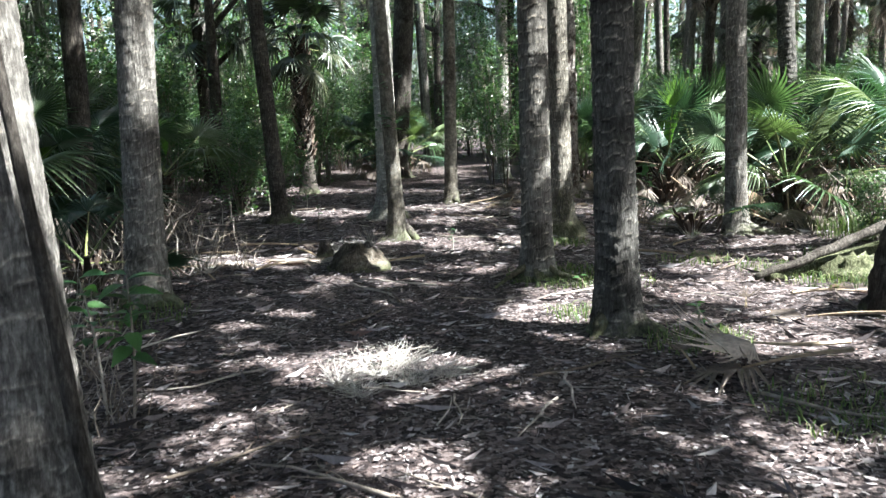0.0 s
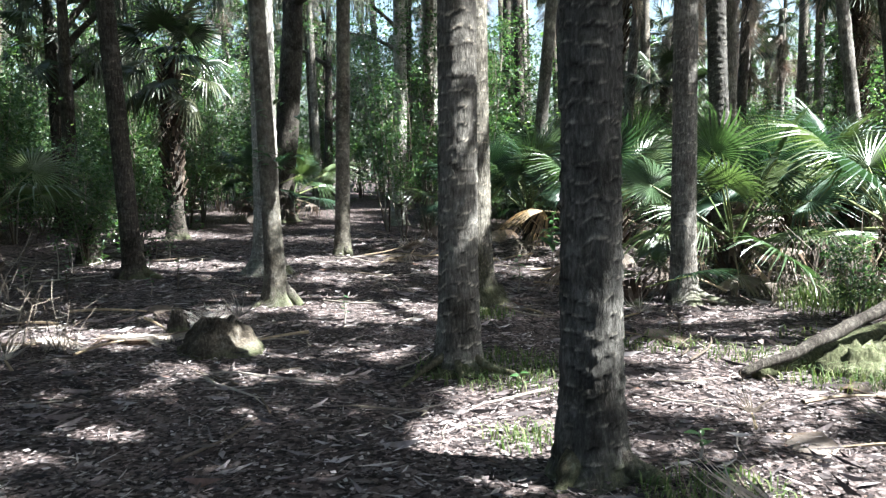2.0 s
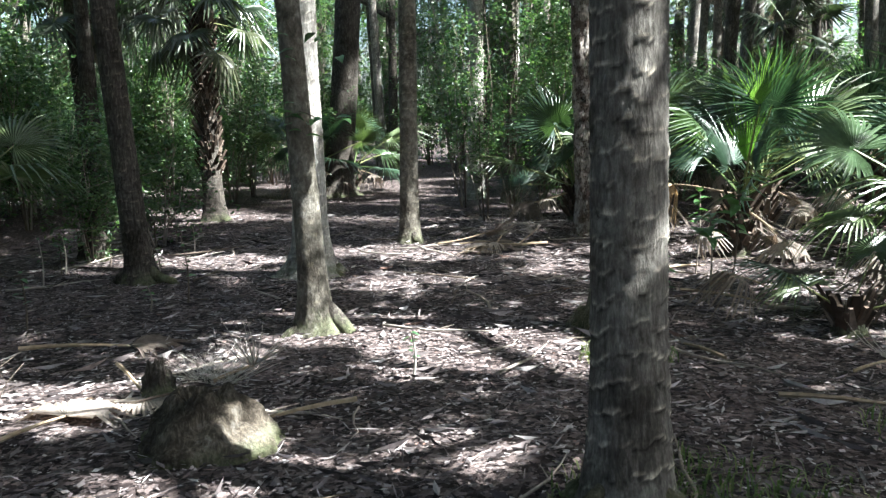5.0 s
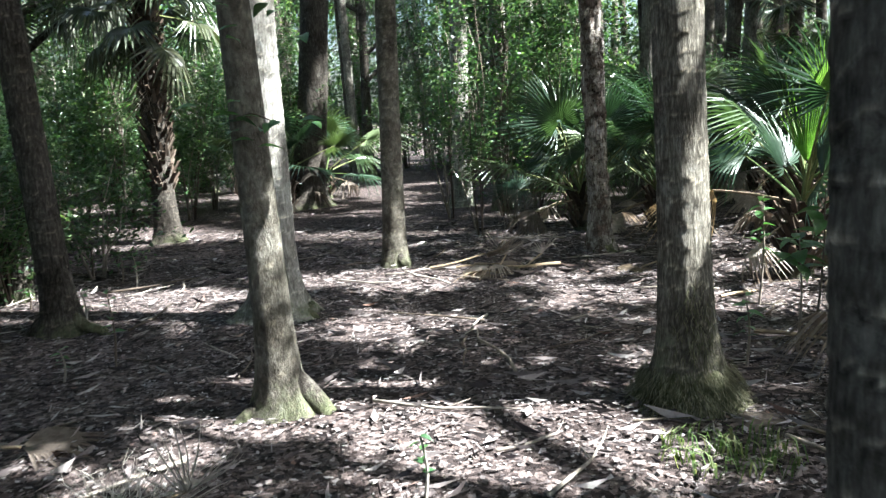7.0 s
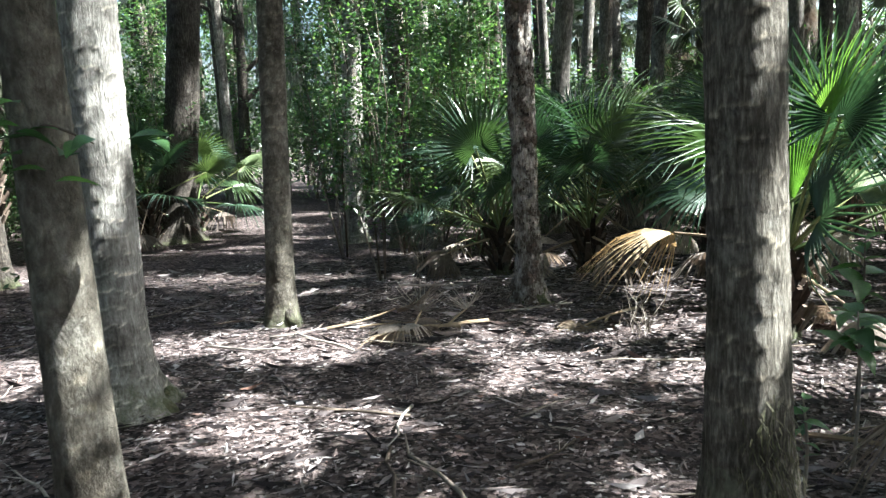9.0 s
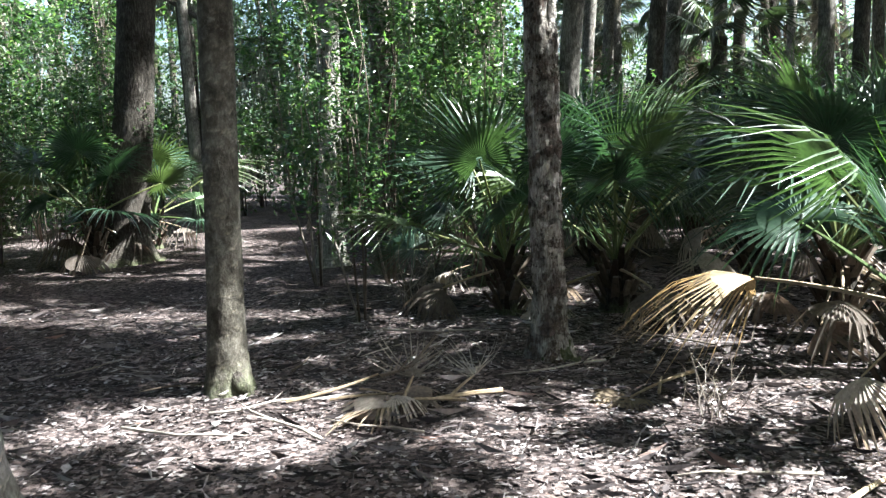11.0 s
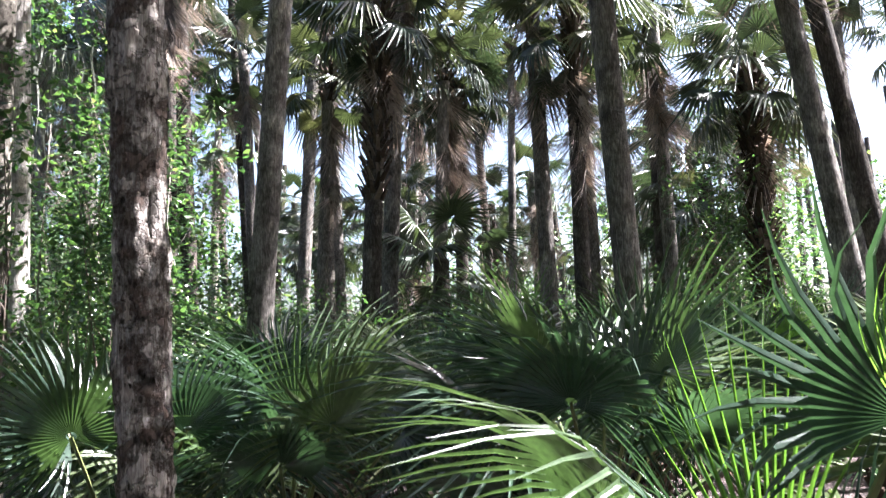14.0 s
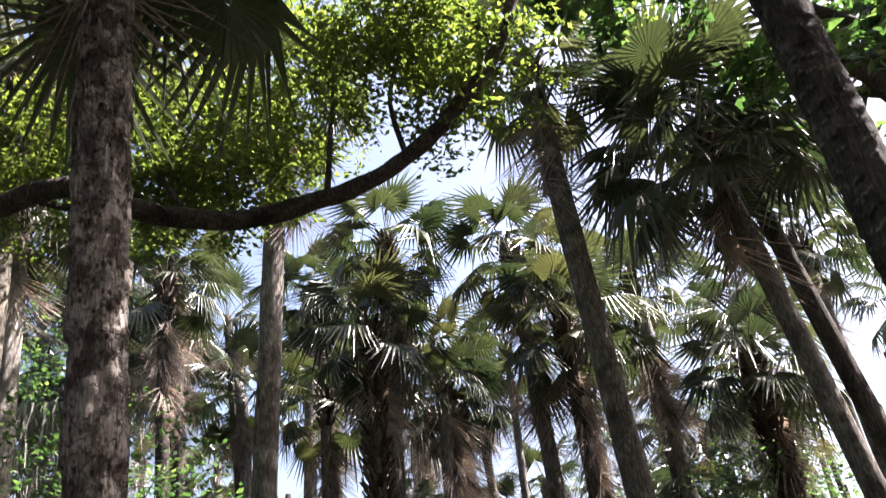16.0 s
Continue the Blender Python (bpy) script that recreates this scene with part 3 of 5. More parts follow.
# ---- the trunks beside the path ----
NEAR = [
    # seed, x, y, height, radius, lean, bend, bark, flare, label
    (1, 1.18, 5.8, 10.6, 0.138, (-0.008, 0.0), (0.0, 0.0), bark_ring, 1.35, "tall palm with dark ringed trunk beside the path"),
    (2, 0.86, 7.84, 9.4, 0.134, (0.006, 0.012), (0.0, 0.0), bark_mid, 1.25, "ringed grey palm with mossy roots and grass at its foot"),
    (3, 1.49, 10.58, 8.6, 0.125, (-0.007, 0.006), (0.0, 0.0), bark_mossy, 1.9, "palm with fibrous mossy foot and peeling grey trunk"),
    (4, 0.18, 15.3, 8.2, 0.108, (0.029, 0.014), (0.0, 0.0), bark_smooth, 1.3, "slim palm with smooth brown trunk in the path"),
    (6, -0.8, 13.28, 9.2, 0.16, (0.004, -0.008), (0.0, 0.0), bark_pale, 1.9, "thick palm with sunlit pale trunk and mossy foot"),
    (7, -2.48, 13.36, 8.8, 0.118, (-0.056, 0.008), (0.0, 0.0), bark_dark, 1.5, "leaning palm with dark trunk and root toe"),
    (9, 3.51, 10.25, 9.8, 0.122, (-0.005, 0.002), (0.0, 0.0), bark_grey, 1.4, "straight grey palm beside a mossy log"),
    (10, 5.58, 13.7, 10.9, 0.138, (-0.038, 0.032), (0.0, 0.0), bark_ring, 1.4, "thick grey palm among fan palmettos"),
    (11, 1.5, 20.9, 8.3, 0.148, (0.0, 0.0), (0.1, 0.0), bark_pale, 1.4, "pale sunlit palm deep in the hammock"),
    (12, -2.57, 7.36, 9.0, 0.16, (0.043, 0.003), (0.0, 0.0), bark_grey, 1.35, "grey palm with sun-flecked trunk at the path's edge"),
]
for seed, x, y, h, rad, lean, bend, mat, flare, label in NEAR:
    cabbage_palm(seed, x, y, h, rad, lean, bend, mat, label, True, 22, 6, 0.9, 0.74 if y > 18 else 0.95, flare, 0, 0.075 if mat is bark_ring else 0.045 if mat is bark_mid else 0.02 if mat is bark_smooth else 0.03, ring=0.085 if mat is bark_ring else 0.1)
cabbage_palm(13, -1.42, 2.85, 8.8, 0.17, (-0.05, 0.02), (0.0, 0.0), bark_grey, "old palm with rough grey bark at the start of the path", True, 20, 6, 0.9, 0.74, 1.3)
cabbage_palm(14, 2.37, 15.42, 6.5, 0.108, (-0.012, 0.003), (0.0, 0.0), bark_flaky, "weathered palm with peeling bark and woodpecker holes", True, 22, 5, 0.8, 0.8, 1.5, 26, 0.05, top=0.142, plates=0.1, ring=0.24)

# the thin bent tree beside the path
bent = tagged(new("slender_tree"), "slender leaning tree with grey-green smooth bark", "tree")
bent.matrix_basis = pose(-0.56, 11.0, gz(-0.56, 11.0))
piece("trunk", trunk_mesh("trunk", 5, 6.5, 0.1, 0.05, (-0.033, -0.015), (0.0, 0.0), bark_smooth, 1.55, 40, 0.03, 0.012, 0, 0.3), bent)

# ---- palms farther off, in the order of the walk ----
FAR = [
    # x, y, height, radius, lean, boots, fronds, skirt, bark
    (4.4, 20.45, 9.0, 0.14, (0.085, -0.02), 0.8, 22, 20, bark_grey), (7.3, 23.1, 8.6, 0.13, (0.065, -0.03), 1.2, 22, 30, bark_grey),
    (9.45, 21.75, 8.1, 0.13, (0.0, 0), 0.9, 22, 46, bark_grey), (7.95, 18.4, 8.9, 0.15, (-0.022, 0.01), 0.8, 22, 22, bark_mossy),
    (11.2, 19.3, 5.4, 0.15, (0, 0), 3.4, 24, 12, bark_dark), (9.9, 16.9, 7.2, 0.13, (-0.11, 0.07), 0.8, 34, 8, bark_grey),
    (10.9, 17.1, 8.4, 0.13, (-0.09, 0.1), 0.8, 22, 8, bark_dark), (2.03, 20.0, 8.4, 0.12, (0.02, 0), 0.6, 20, 8, bark_smooth),
    (12.1, 26.6, 8.5, 0.09, (0.06, 0), 0.5, 20, 8, bark_grey), (8.8, 28.4, 8.8, 0.12, (0.02, 0), 0.6, 22, 16, bark_mossy),
    (9.7, 24.6, 6.6, 0.12, (0.02, 0), 0.8, 22, 28, bark_dark), (4.85, 25.5, 8.9, 0.12, (0.01, 0), 0.9, 22, 34, bark_dark), (6.8, 22.7, 6.9, 0.14, (0.07, -0.02), 3.0, 20, 16, bark_dark), (9.3, 20.9, 6.6, 0.12, (0.03, 0), 1.0, 20, 40, bark_dark), (7.0, 24.9, 6.6, 0.1, (0.07, 0), 0.6, 20, 30, bark_mossy), (8.7, 24.0, 7.1, 0.12, (0.08, 0), 0.8, 20, 40, bark_grey),
    (7.4, 26.8, 9.6, 0.13, (0.08, 0), 0.7, 22, 14, bark_grey), (-2.85, 18.7, 3.3, 0.15, (0.0, 0), 2.6, 20, 6, bark_dark),
    (2.42, 22.0, 8.2, 0.14, (0.0, 0), 0.8, 22, 16, bark_pale), (6.3, 30.5, 9.0, 0.13, (0, 0), 0.8, 22, 22, bark_grey),
    (13.0, 23.0, 8.6, 0.13, (0.02, 0), 0.8, 22, 22, bark_dark), (14.5, 20.0, 8.0, 0.14, (-0.03, 0), 0.8, 22, 18, bark_grey),
    (-6.0, 17.0, 9.0, 0.15, (0.02, 0), 0.8, 22, 10, bark_dark), (-4.6, 11.2, 9.0, 0.14, (0.02, 0), 0.8, 22, 8, bark_dark),
]
for k, (x, y, h, rad, lean, boots, fr, sk, mat) in enumerate(FAR):
    cabbage_palm(100 + k, x, y, h, rad, lean, (0, 0), mat, "cabbage palm clad in old leaf bases with fan crown" if boots > 2 else "tall cabbage palm with hanging brown skirt" if sk > 15 else "", h < 5.5 and y < 20, fr, sk, boots, 0.9 if fr > 30 else 0.68, 1.4)

PATH = [(0, -4), (0, 8), (-0.05, 12), (-0.35, 15.5), (0.25, 20), (1.2, 28), (1.6, 36)]


def path_x(y):
    for (x0, y0), (x1, y1) in zip(PATH, PATH[1:]):
        if y <= y1:
            return x0 + (x1 - x0) * (y - y0) / (y1 - y0)
    return PATH[-1][0]


r = random.Random(21)
taken = [(n[1], n[2]) for n in NEAR] + [(f[0], f[1]) for f in FAR] + [(-1.4, 2.9), (2.3, 15.2), (-0.5, 11.0), (3.4, 13.3)]
# more of the same hammock to the sides and in the distance; behind and near, unseen palms added for shade
ZONES = [((5.2, 17), (-8, 12), 34, 1.7), ((12, 24), (13, 36), 14, 2.2), ((3.5, 8.5), (26.5, 35), 15, 1.4), ((8.5, 13), (25.5, 34), 9, 1.7), ((10.5, 15), (20, 26), 4, 1.9), ((-3, 12), (27, 40), 20, 2.0), ((-20, -4.5), (12, 40), 26, 2.3), ((-14, -4), (-6, 11), 14, 2.0), ((-4, 5), (-9, -2), 6, 2.2)]
for (xa, xb), (ya, yb), count, gap in ZONES:
    made = tries = 0
    while made < count and tries < 900:
        tries += 1
        x, y = r.uniform(xa, xb), r.uniform(ya, yb)
        if abs(x - path_x(y)) < 1.5 or any(math.hypot(x - a, y - b) < gap for a, b in taken):
            continue
        taken.append((x, y))
        made += 1
        h = r.uniform(7.5, 12.0) if y > 25 and 3 < x < 8.5 else r.uniform(4.0, 10.0) if y > 12 else r.uniform(7.5, 10.5)
        build = (h, r.uniform(0.11, 0.15), (r.uniform(-0.05, 0.05), r.uniform(-0.04, 0.04)), r.choice((bark_grey, bark_dark, bark_mossy)), r.randrange(6), r.uniform(0.85, 1.0) if y < 11 else r.uniform(0.62, 0.78))
        # palms that would shade the spots kept sunlit are left out
        if not (y < 18 and x > 0 and open_sky(x, y, h, 1.0)):
            far_palm(300 + len(taken), x, y, *build)

for k in range(22):
    x, y = r.uniform(5.0, 16.0), r.uniform(22.5, 33.0)
    if any(math.hypot(x - a, y - b) < 0.9 for a, b in taken):
        continue
    taken.append((x, y))
    far_palm(900 + k, x, y, r.uniform(2.6, 6.6), r.uniform(0.12, 0.16), (0, 0), bark_dark, r.choice((1, 2, 2, 4, 5, 5)), r.uniform(0.62, 0.8))

# ---- fan palmettos ----


def palmetto(seed, x, y, fronds, height=0.25, size=1.0, young=0, dead=3, low=(5, 75), label="fan palmetto with dark green pleated fronds", name="palmetto", trunk_r=0.09, lean=(0, 0)):
    r = random.Random(seed)
    plant = tagged(new(name), label, "palmetto", "palmettos")
    plant.matrix_basis = pose(x, y, gz(x, y))
    piece("trunk", trunk_mesh("trunk", seed, height, trunk_r, trunk_r * 0.8, lean, (0, 0), bark_dark, 1.2, 12, 0.08), plant)
    tagged(piece("cladding", boots_mesh(seed, 0.02, height + 0.04, trunk_r, lean, (0, 0), height, boot_mat, max(3, int(height / 0.08))), plant), kind="stuff")
    head = Vector((lean[0] * height, lean[1] * height, height))
    for k in range(fronds):
        q = k / max(1, fronds - 1)
        elev = low[1] + (low[0] - low[1]) * q + r.uniform(-7, 7)
        me = YOUNG[r.randrange(2)] if k < young else GREEN[r.randrange(4)]
        set_frond(plant, me, head, k * 137.5 + seed * 40 + r.uniform(-15, 15), elev, size * r.uniform(0.85, 1.1), r.uniform(-35, 35))
    for k in range(dead):
        set_frond(plant, BROWN[r.randrange(3)], head - Vector((0, 0, 0.05)), k * 127 + seed * 71, r.uniform(-35, 5), size * r.uniform(0.7, 0.95), r.uniform(-40, 40))
    return plant


bright = palmetto(1, 3.46, 13.32, 0, 0.56, 1.0, 0, 0, label="young palm with bright green fans and a sunlit trunk", name="palmetto", trunk_r=0.1, lean=(0.05, -0.05))
crown = Vector((0.03, -0.03, 0.6))
for az, elev, k, size, roll in ((35, 84, 0, 1.12, 0), (-98, 68, 1, 0.95, 15)):
    set_frond(bright, YOUNG[k], crown, az, elev, size, roll, "bright young green fan")
for az, elev, k, size, roll in ((-40, 30, 0, 1.0, 0), (20, 28, 2, 0.9, 20), (100, 30, 2, 0.9, -20), (150, 62, 3, 0.8, 20), (-20, 50, 3, 1.0, 60), (-60, 70, 2, 0.95, -60)):
    set_frond(bright, GREEN[k], crown, az, elev, size, roll)
set_frond(bright, SHORT, crown, -100, 38, 1.0, 70)
set_frond(bright, SHORT, crown, 165, 70, 0.8, -30)
set_frond(bright, TAN, crown, 122, 12, 0.85, 12, "dry tan fan that hangs from its stalk")
set_frond(bright, BROWN[0], crown - Vector((0, 0, 0.1)), -60, -25, 0.8, 10)
set_frond(bright, BROWN[1], crown - Vector((0, 0, 0.1)), 20, -30, 0.8, 10)
set_frond(bright, BROWN[2], crown - Vector((0, 0, 0.05)), 175, -30, 0.6, 10)

palmetto(2, 3.45, 16.65, 12, 0.42, 1.0, 0, 4, (38, 84), trunk_r=0.11)
palmetto(3, 4.48, 15.13, 13, 0.6, 0.95, 0, 5, (35, 84), trunk_r=0.12, label="large palmetto with dark fans and brown stubs")
palmetto(4, 2.55, 16.9, 9, 0.45, 0.95, 0, 3, (30, 80))
palmetto(5, 4.5, 11.2, 12, 0.5, 1.0, 0, 6, (0, 70), trunk_r=0.13, label="palmetto with dark stubby base and dry fans")
palmetto(6, 5.9, 10.4, 12, 0.7, 1.05, 2, 6, (0, 75))
palmetto(7, 6.0, 12.6, 12, 0.6, 1.0, 2, 4, (30, 82))
palmetto(8, 5.4, 17.6, 12, 0.6, 1.1, 2, 3, (25, 80))
palmetto(9, 6.4, 15.6, 12, 0.6, 1.1, 1, 3, (25, 80))
palmetto(10, 2.95, 10.2, 4, 0.12, 0.6, 0, 1, (15, 50), label="small low palmetto fan by the path")
palmetto(11, 4.4, 19.2, 11, 0.5, 1.1, 0, 3, (8, 75))
palmetto(12, -1.5, 22.2, 11, 0.7, 1.0, 0, 4, (0, 75))
palmetto(13, -0.9, 24.3, 10, 0.5, 1.0, 1, 3, (5, 75))
palmetto(14, -3.3, 7.9, 6, 0.3, 0.7, 0, 3, (-5, 60))
palmetto(15, 6.9, 12.5, 11, 0.7, 1.1, 2, 3, (5, 75))
palmetto(16, 2.9, 18.6, 8, 0.3, 0.9, 0, 3, (5, 65))
for k in range(40):
    x, y = (r.uniform(6.5, 14), r.uniform(6, 24)) if k < 22 else (r.uniform(-12, -4), r.uniform(5, 24)) if k < 33 else (r.uniform(2.5, 7), r.uniform(20, 30))
    if any(math.hypot(x - a, y - b) < 0.6 for a, b in taken):
        x += 0.7
    palmetto(200 + k, x, y, 8, r.uniform(0.3, 0.9), r.uniform(0.9, 1.15), r.choice((0, 0, 1)), 2, (5, 75))

# ---- leafy shrubs and saplings ----


def leaf_soup(s, r, centre, radius, count, size, flat=0.8, mat=0):
    """Small folded leaves on a loose, uneven clump."""
    lobes = [(Vector((r.gauss(0, 1), r.gauss(0, 1), r.gauss(0, flat))) * radius * 0.45, r.uniform(0.25, 0.55) * radius) for _ in range(7)]
    for _ in range(count):
        c, rad = lobes[r.randrange(7)]
        d = Vector((r.gauss(0, 1), r.gauss(0, 1), r.gauss(0, flat))).normalized() * rad * r.uniform(0.4, 1.0)
        p = centre + c + d
        a = Vector((r.gauss(0, 1), r.gauss(0, 1), r.gauss(-0.2, 0.5))).normalized()
        b = a.cross(Vector((r.gauss(0, 0.5), r.gauss(0, 0.5), 1))).normalized()
        n = a.cross(b)
        L = size * r.uniform(0.6, 1.3)
        W = L * r.uniform(0.2, 0.3)
        s.add([p, p + a * L * 0.45 + b * W + n * W * 0.4, p + a * L, p + a * L * 0.45 - b * W + n * W * 0.4], [(0, 1, 2), (0, 2, 3)], mat)


def shrub_meshes(seed, height, spread, leaves, size, stems=6):
    r = random.Random(seed)
    wood, leaf = Soup(), Soup()
    for k in range(stems):
        a = r.uniform(0, 6.28)
        tip = Vector((math.cos(a) * spread * r.uniform(0.2, 0.7), math.sin(a) * spread * r.uniform(0.2, 0.7), height * r.uniform(0.65, 1.0)))
        pts = [Vector((math.cos(a) * 0.05, math.sin(a) * 0.05, -0.05))]
        for q in (0.3, 0.6, 1.0):
            pts.append(tip * q + Vector((r.gauss(0, 0.07), r.gauss(0, 0.07), 0)))
        wood.tube(pts, [0.016, 0.012, 0.008, 0.003], 5)
        for q in (0.35, 0.5, 0.65, 0.8, 0.92, 1.0):
            c = tip * q + Vector((r.gauss(0, 0.15), r.gauss(0, 0.15), r.gauss(0, 0.08)))
            wood.tube([tip * (q - 0.15), c], [0.006, 0.003], 4, 0, False)
            leaf_soup(leaf, r, c, spread * 0.5, leaves // (stems * 6), size)
    return wood.mesh("stems", [twig_mat], True), leaf.mesh("leaves", [leaf_mat])


SHRUBS = [shrub_meshes(80, 2.2, 0.9, 3400, 0.085), shrub_meshes(81, 3.0, 1.1, 4200, 0.085), shrub_meshes(82, 1.3, 0.7, 2000, 0.075, 5), shrub_meshes(83, 4.4, 1.2, 5000, 0.095, 8), shrub_meshes(84, 4.0, 0.9, 1900, 0.085, 4)]


def shrub(kind, x, y, turn, size=1.0, label="leafy green understorey shrub with thin stems"):
    ob = tagged(new("shrub"), label, "shrub", "understorey shrubs")
    ob.matrix_basis = pose(x, y, gz(x, y), 0, 0, turn) @ Matrix.Scale(size, 4)
    piece("framework", SHRUBS[kind][0], ob)
    tagged(piece("foliage", SHRUBS[kind][1], ob), kind="stuff")


for kind, x, y, turn, size in ((4, 1.2, 19.4, 0, 1.0), (4, 1.95, 19.3, 80, 1.1), (4, 2.6, 20.0, 200, 1.0), (4, 1.32, 17.1, 10, 0.75), (0, 2.9, 21.6, 50, 1.1), (1, 3.4, 22.6, 90, 1.1), (4, 3.3, 19.8, 30, 1.1), (0, 0.6, 30.5, 0, 1.2), (1, 1.8, 31.5, 60, 1.0), (3, 1.2, 33.5, 0, 1.2), (1, 2.8, 30.0, 120, 1.0), (3, 2.4, 35.0, 0, 1.3), (3, 0.0, 36.0, 0, 1.3), (0, -3.4, 14.6, 30, 0.8), (2, -3.0, 16.0, 0, 1.0), (2, 4.6, 9.0, 0, 0.55), (2, 5.0, 8.4, 90, 0.5)):
    shrub(kind, x, y, turn, size)
for kind, x, y, turn, size in ((1, 3.4, 21.4, 10, 0.9), (0, 4.1, 22.3, 80, 1.1), (1, 5.2, 22.6, 140, 0.9), (0, 5.9, 21.3, 200, 1.0), (1, 6.6, 24.2, 30, 0.9), (0, 8.2, 22.6, 70, 1.1), (1, 8.9, 25.0, 0, 0.9), (0, 10.3, 22.4, 110, 1.1), (0, 10.9, 20.6, 50, 1.0), (1, 11.8, 22.0, 160, 0.9), (0, 7.1, 20.6, 20, 0.9), (2, 9.0, 19.6, 40, 1.1)):
    shrub(kind, x, y, turn, size)
for k in range(230):
    if k < 70:
        y = r.uniform(13.5, 30)
        x = r.uniform(-11, -4.6 if y < 21.5 else -3.0)
    elif k < 90:
        x, y = r.uniform(-12, -4.0), r.uniform(5, 13)
    elif k < 140:
        x, y = r.uniform(-5, 7), r.uniform(21.5, 38)
    elif k < 165:
        x, y = r.uniform(6, 18), r.uniform(17, 34)
    elif k < 205:
        x, y = r.uniform(-18, 18), r.uniform(28, 40)
    else:
        x, y = r.uniform(-20, -9), r.uniform(8, 36)
    if abs(x - path_x(y)) < 1.5:
        x += 3
    shrub(r.choice((0, 1, 1, 2, 3)), x, y, r.uniform(0, 360), r.uniform(0.8, 1.25))

# ---- live oak with its long limb over the palmettos ----
oak = tagged(new("oak"), "old oak with dark limbs, small bright leaves and grey moss", "oak tree")
oak.matrix_basis = pose(-1.2, 22.6, gz(-1.2, 22.6))
O = Vector((-1.2, 22.6, 0))
piece("trunk", trunk_mesh("trunk", 55, 6.0, 0.3, 0.22, (0.09, 0.0), (0.1, 0), bark_dark, 1.5, 24, 0.1, 0.04), oak)


def limb(points, radii, name="limb", mat=bark_dark):
    s = Soup()
    pts = [Vector(p) for p in points]
    fine, rad = [], []
    for k in range(len(pts) - 1):
        p0, p1, p2, p3 = pts[max(k - 1, 0)], pts[k], pts[k + 1], pts[min(k + 2, len(pts) - 1)]
        for j in range(6):
            t = j / 6
            q = 0.5 * ((2 * p1) + (p2 - p0) * t + (2 * p0 - 5 * p1 + 4 * p2 - p3) * t * t + (3 * p1 - p0 - 3 * p2 + p3) * t ** 3)
            fine.append(q + Vector((0, 0, 0.025 * noise.noise(q * 4))))
            rad.append((radii[k] + (radii[k + 1] - radii[k]) * t) * (1 + 0.18 * noise.noise(q * 6)))
    fine.append(pts[-1])
    rad.append(radii[-1])
    s.tube(fine, rad, 12)
    return s.mesh(name, [mat], True)


LIMB = [(-0.7, 22.6, 5.0), (0.6, 20.6, 5.5), (2.23, 17.88, 5.51), (2.93, 17.78, 5.42), (3.61, 17.61, 5.32), (4.4, 17.29, 5.52), (4.83, 17.06, 5.73), (5.27, 16.77, 6.14), (5.66, 16.47, 6.74), (5.9, 16.2, 7.6), (6.1, 16.0, 8.6)]
piece("limb", limb([Vector(p) - O for p in LIMB], [0.15, 0.12, 0.085, 0.085, 0.08, 0.075, 0.07, 0.065, 0.06, 0.05, 0.035]), oak)
TWIGS = [((3.3, 17.7, 5.4), (3.1, 17.9, 6.0), (3.4, 18.2, 6.7)), ((4.3, 17.3, 5.5), (4.5, 17.5, 6.4), (4.7, 17.7, 7.4)), ((4.9, 17.0, 5.8), (4.95, 17.2, 6.6), (5.3, 17.2, 7.5)), ((2.6, 17.8, 5.5), (3.3, 18.2, 6.1), (3.8, 18.2, 6.3)), ((5.66, 16.47, 6.7), (5.2, 16.6, 7.5), (4.7, 16.8, 8.0)), ((5.3, 16.75, 6.2), (5.6, 17.0, 6.6), (5.8, 17.3, 7.2)), ((1.6, 19.0, 5.5), (1.8, 19.4, 6.4), (2.6, 19.6, 7.4)), ((5.9, 16.2, 7.6), (6.6, 16.6, 8.4), (7.2, 16.6, 8.8)), ((2.3, 18.0, 5.5), (2.9, 18.6, 5.9), (3.5, 18.9, 6.5)), ((2.5, 17.85, 5.5), (2.9, 18.3, 6.4), (3.1, 18.6, 7.2))]
r2 = random.Random(5)
for pts in TWIGS:
    q = [Vector(p) - O for p in pts]
    br = piece("branch", limb(q, [0.03, 0.02, 0.008], "branch"), oak)
    s = Soup()
    for k in range(11):
        c = q[1].lerp(q[2], k / 7) + Vector((r2.gauss(0, 0.34), r2.gauss(0, 0.34), r2.gauss(0, 0.25)))
        leaf_soup(s, r2, c, 0.5, 330, 0.075)
        s.tube([q[1].lerp(q[2], k / 9), c], [0.008, 0.003], 4, 1, False)
    tagged(piece("foliage", s.mesh("foliage", [oak_leaf, twig_mat]), br), kind="stuff")

# ---- other broadleaf trees beside the walk, with hanging grey moss, and oaks added over it for shade ----
def moss_mesh(seed):
    """A curtain of thin hanging strands."""
    r = random.Random(seed)
    s = Soup()
    for _ in range(70):
        x, y, L = r.gauss(0, 0.22), r.gauss(0, 0.1), r.uniform(0.25, 1.1)
        a, w = r.uniform(0, 6.28), r.uniform(0.006, 0.016)
        verts = []
        for k in range(5):
            q = k / 4
            c = Vector((x + 0.03 * math.sin(7 * q + a), y + 0.03 * math.cos(6 * q + a), -L * q))
            side = Vector((math.cos(a + q), math.sin(a + q), 0)) * w * (1.1 - q)
            verts += [c - side, c + side]
        s.add(verts, [(2 * k, 2 * k + 1, 2 * k + 3, 2 * k + 2) for k in range(4)])
    return s.mesh("hanging_moss", [moss_hang])


MOSS = [moss_mesh(k) for k in range(3)]


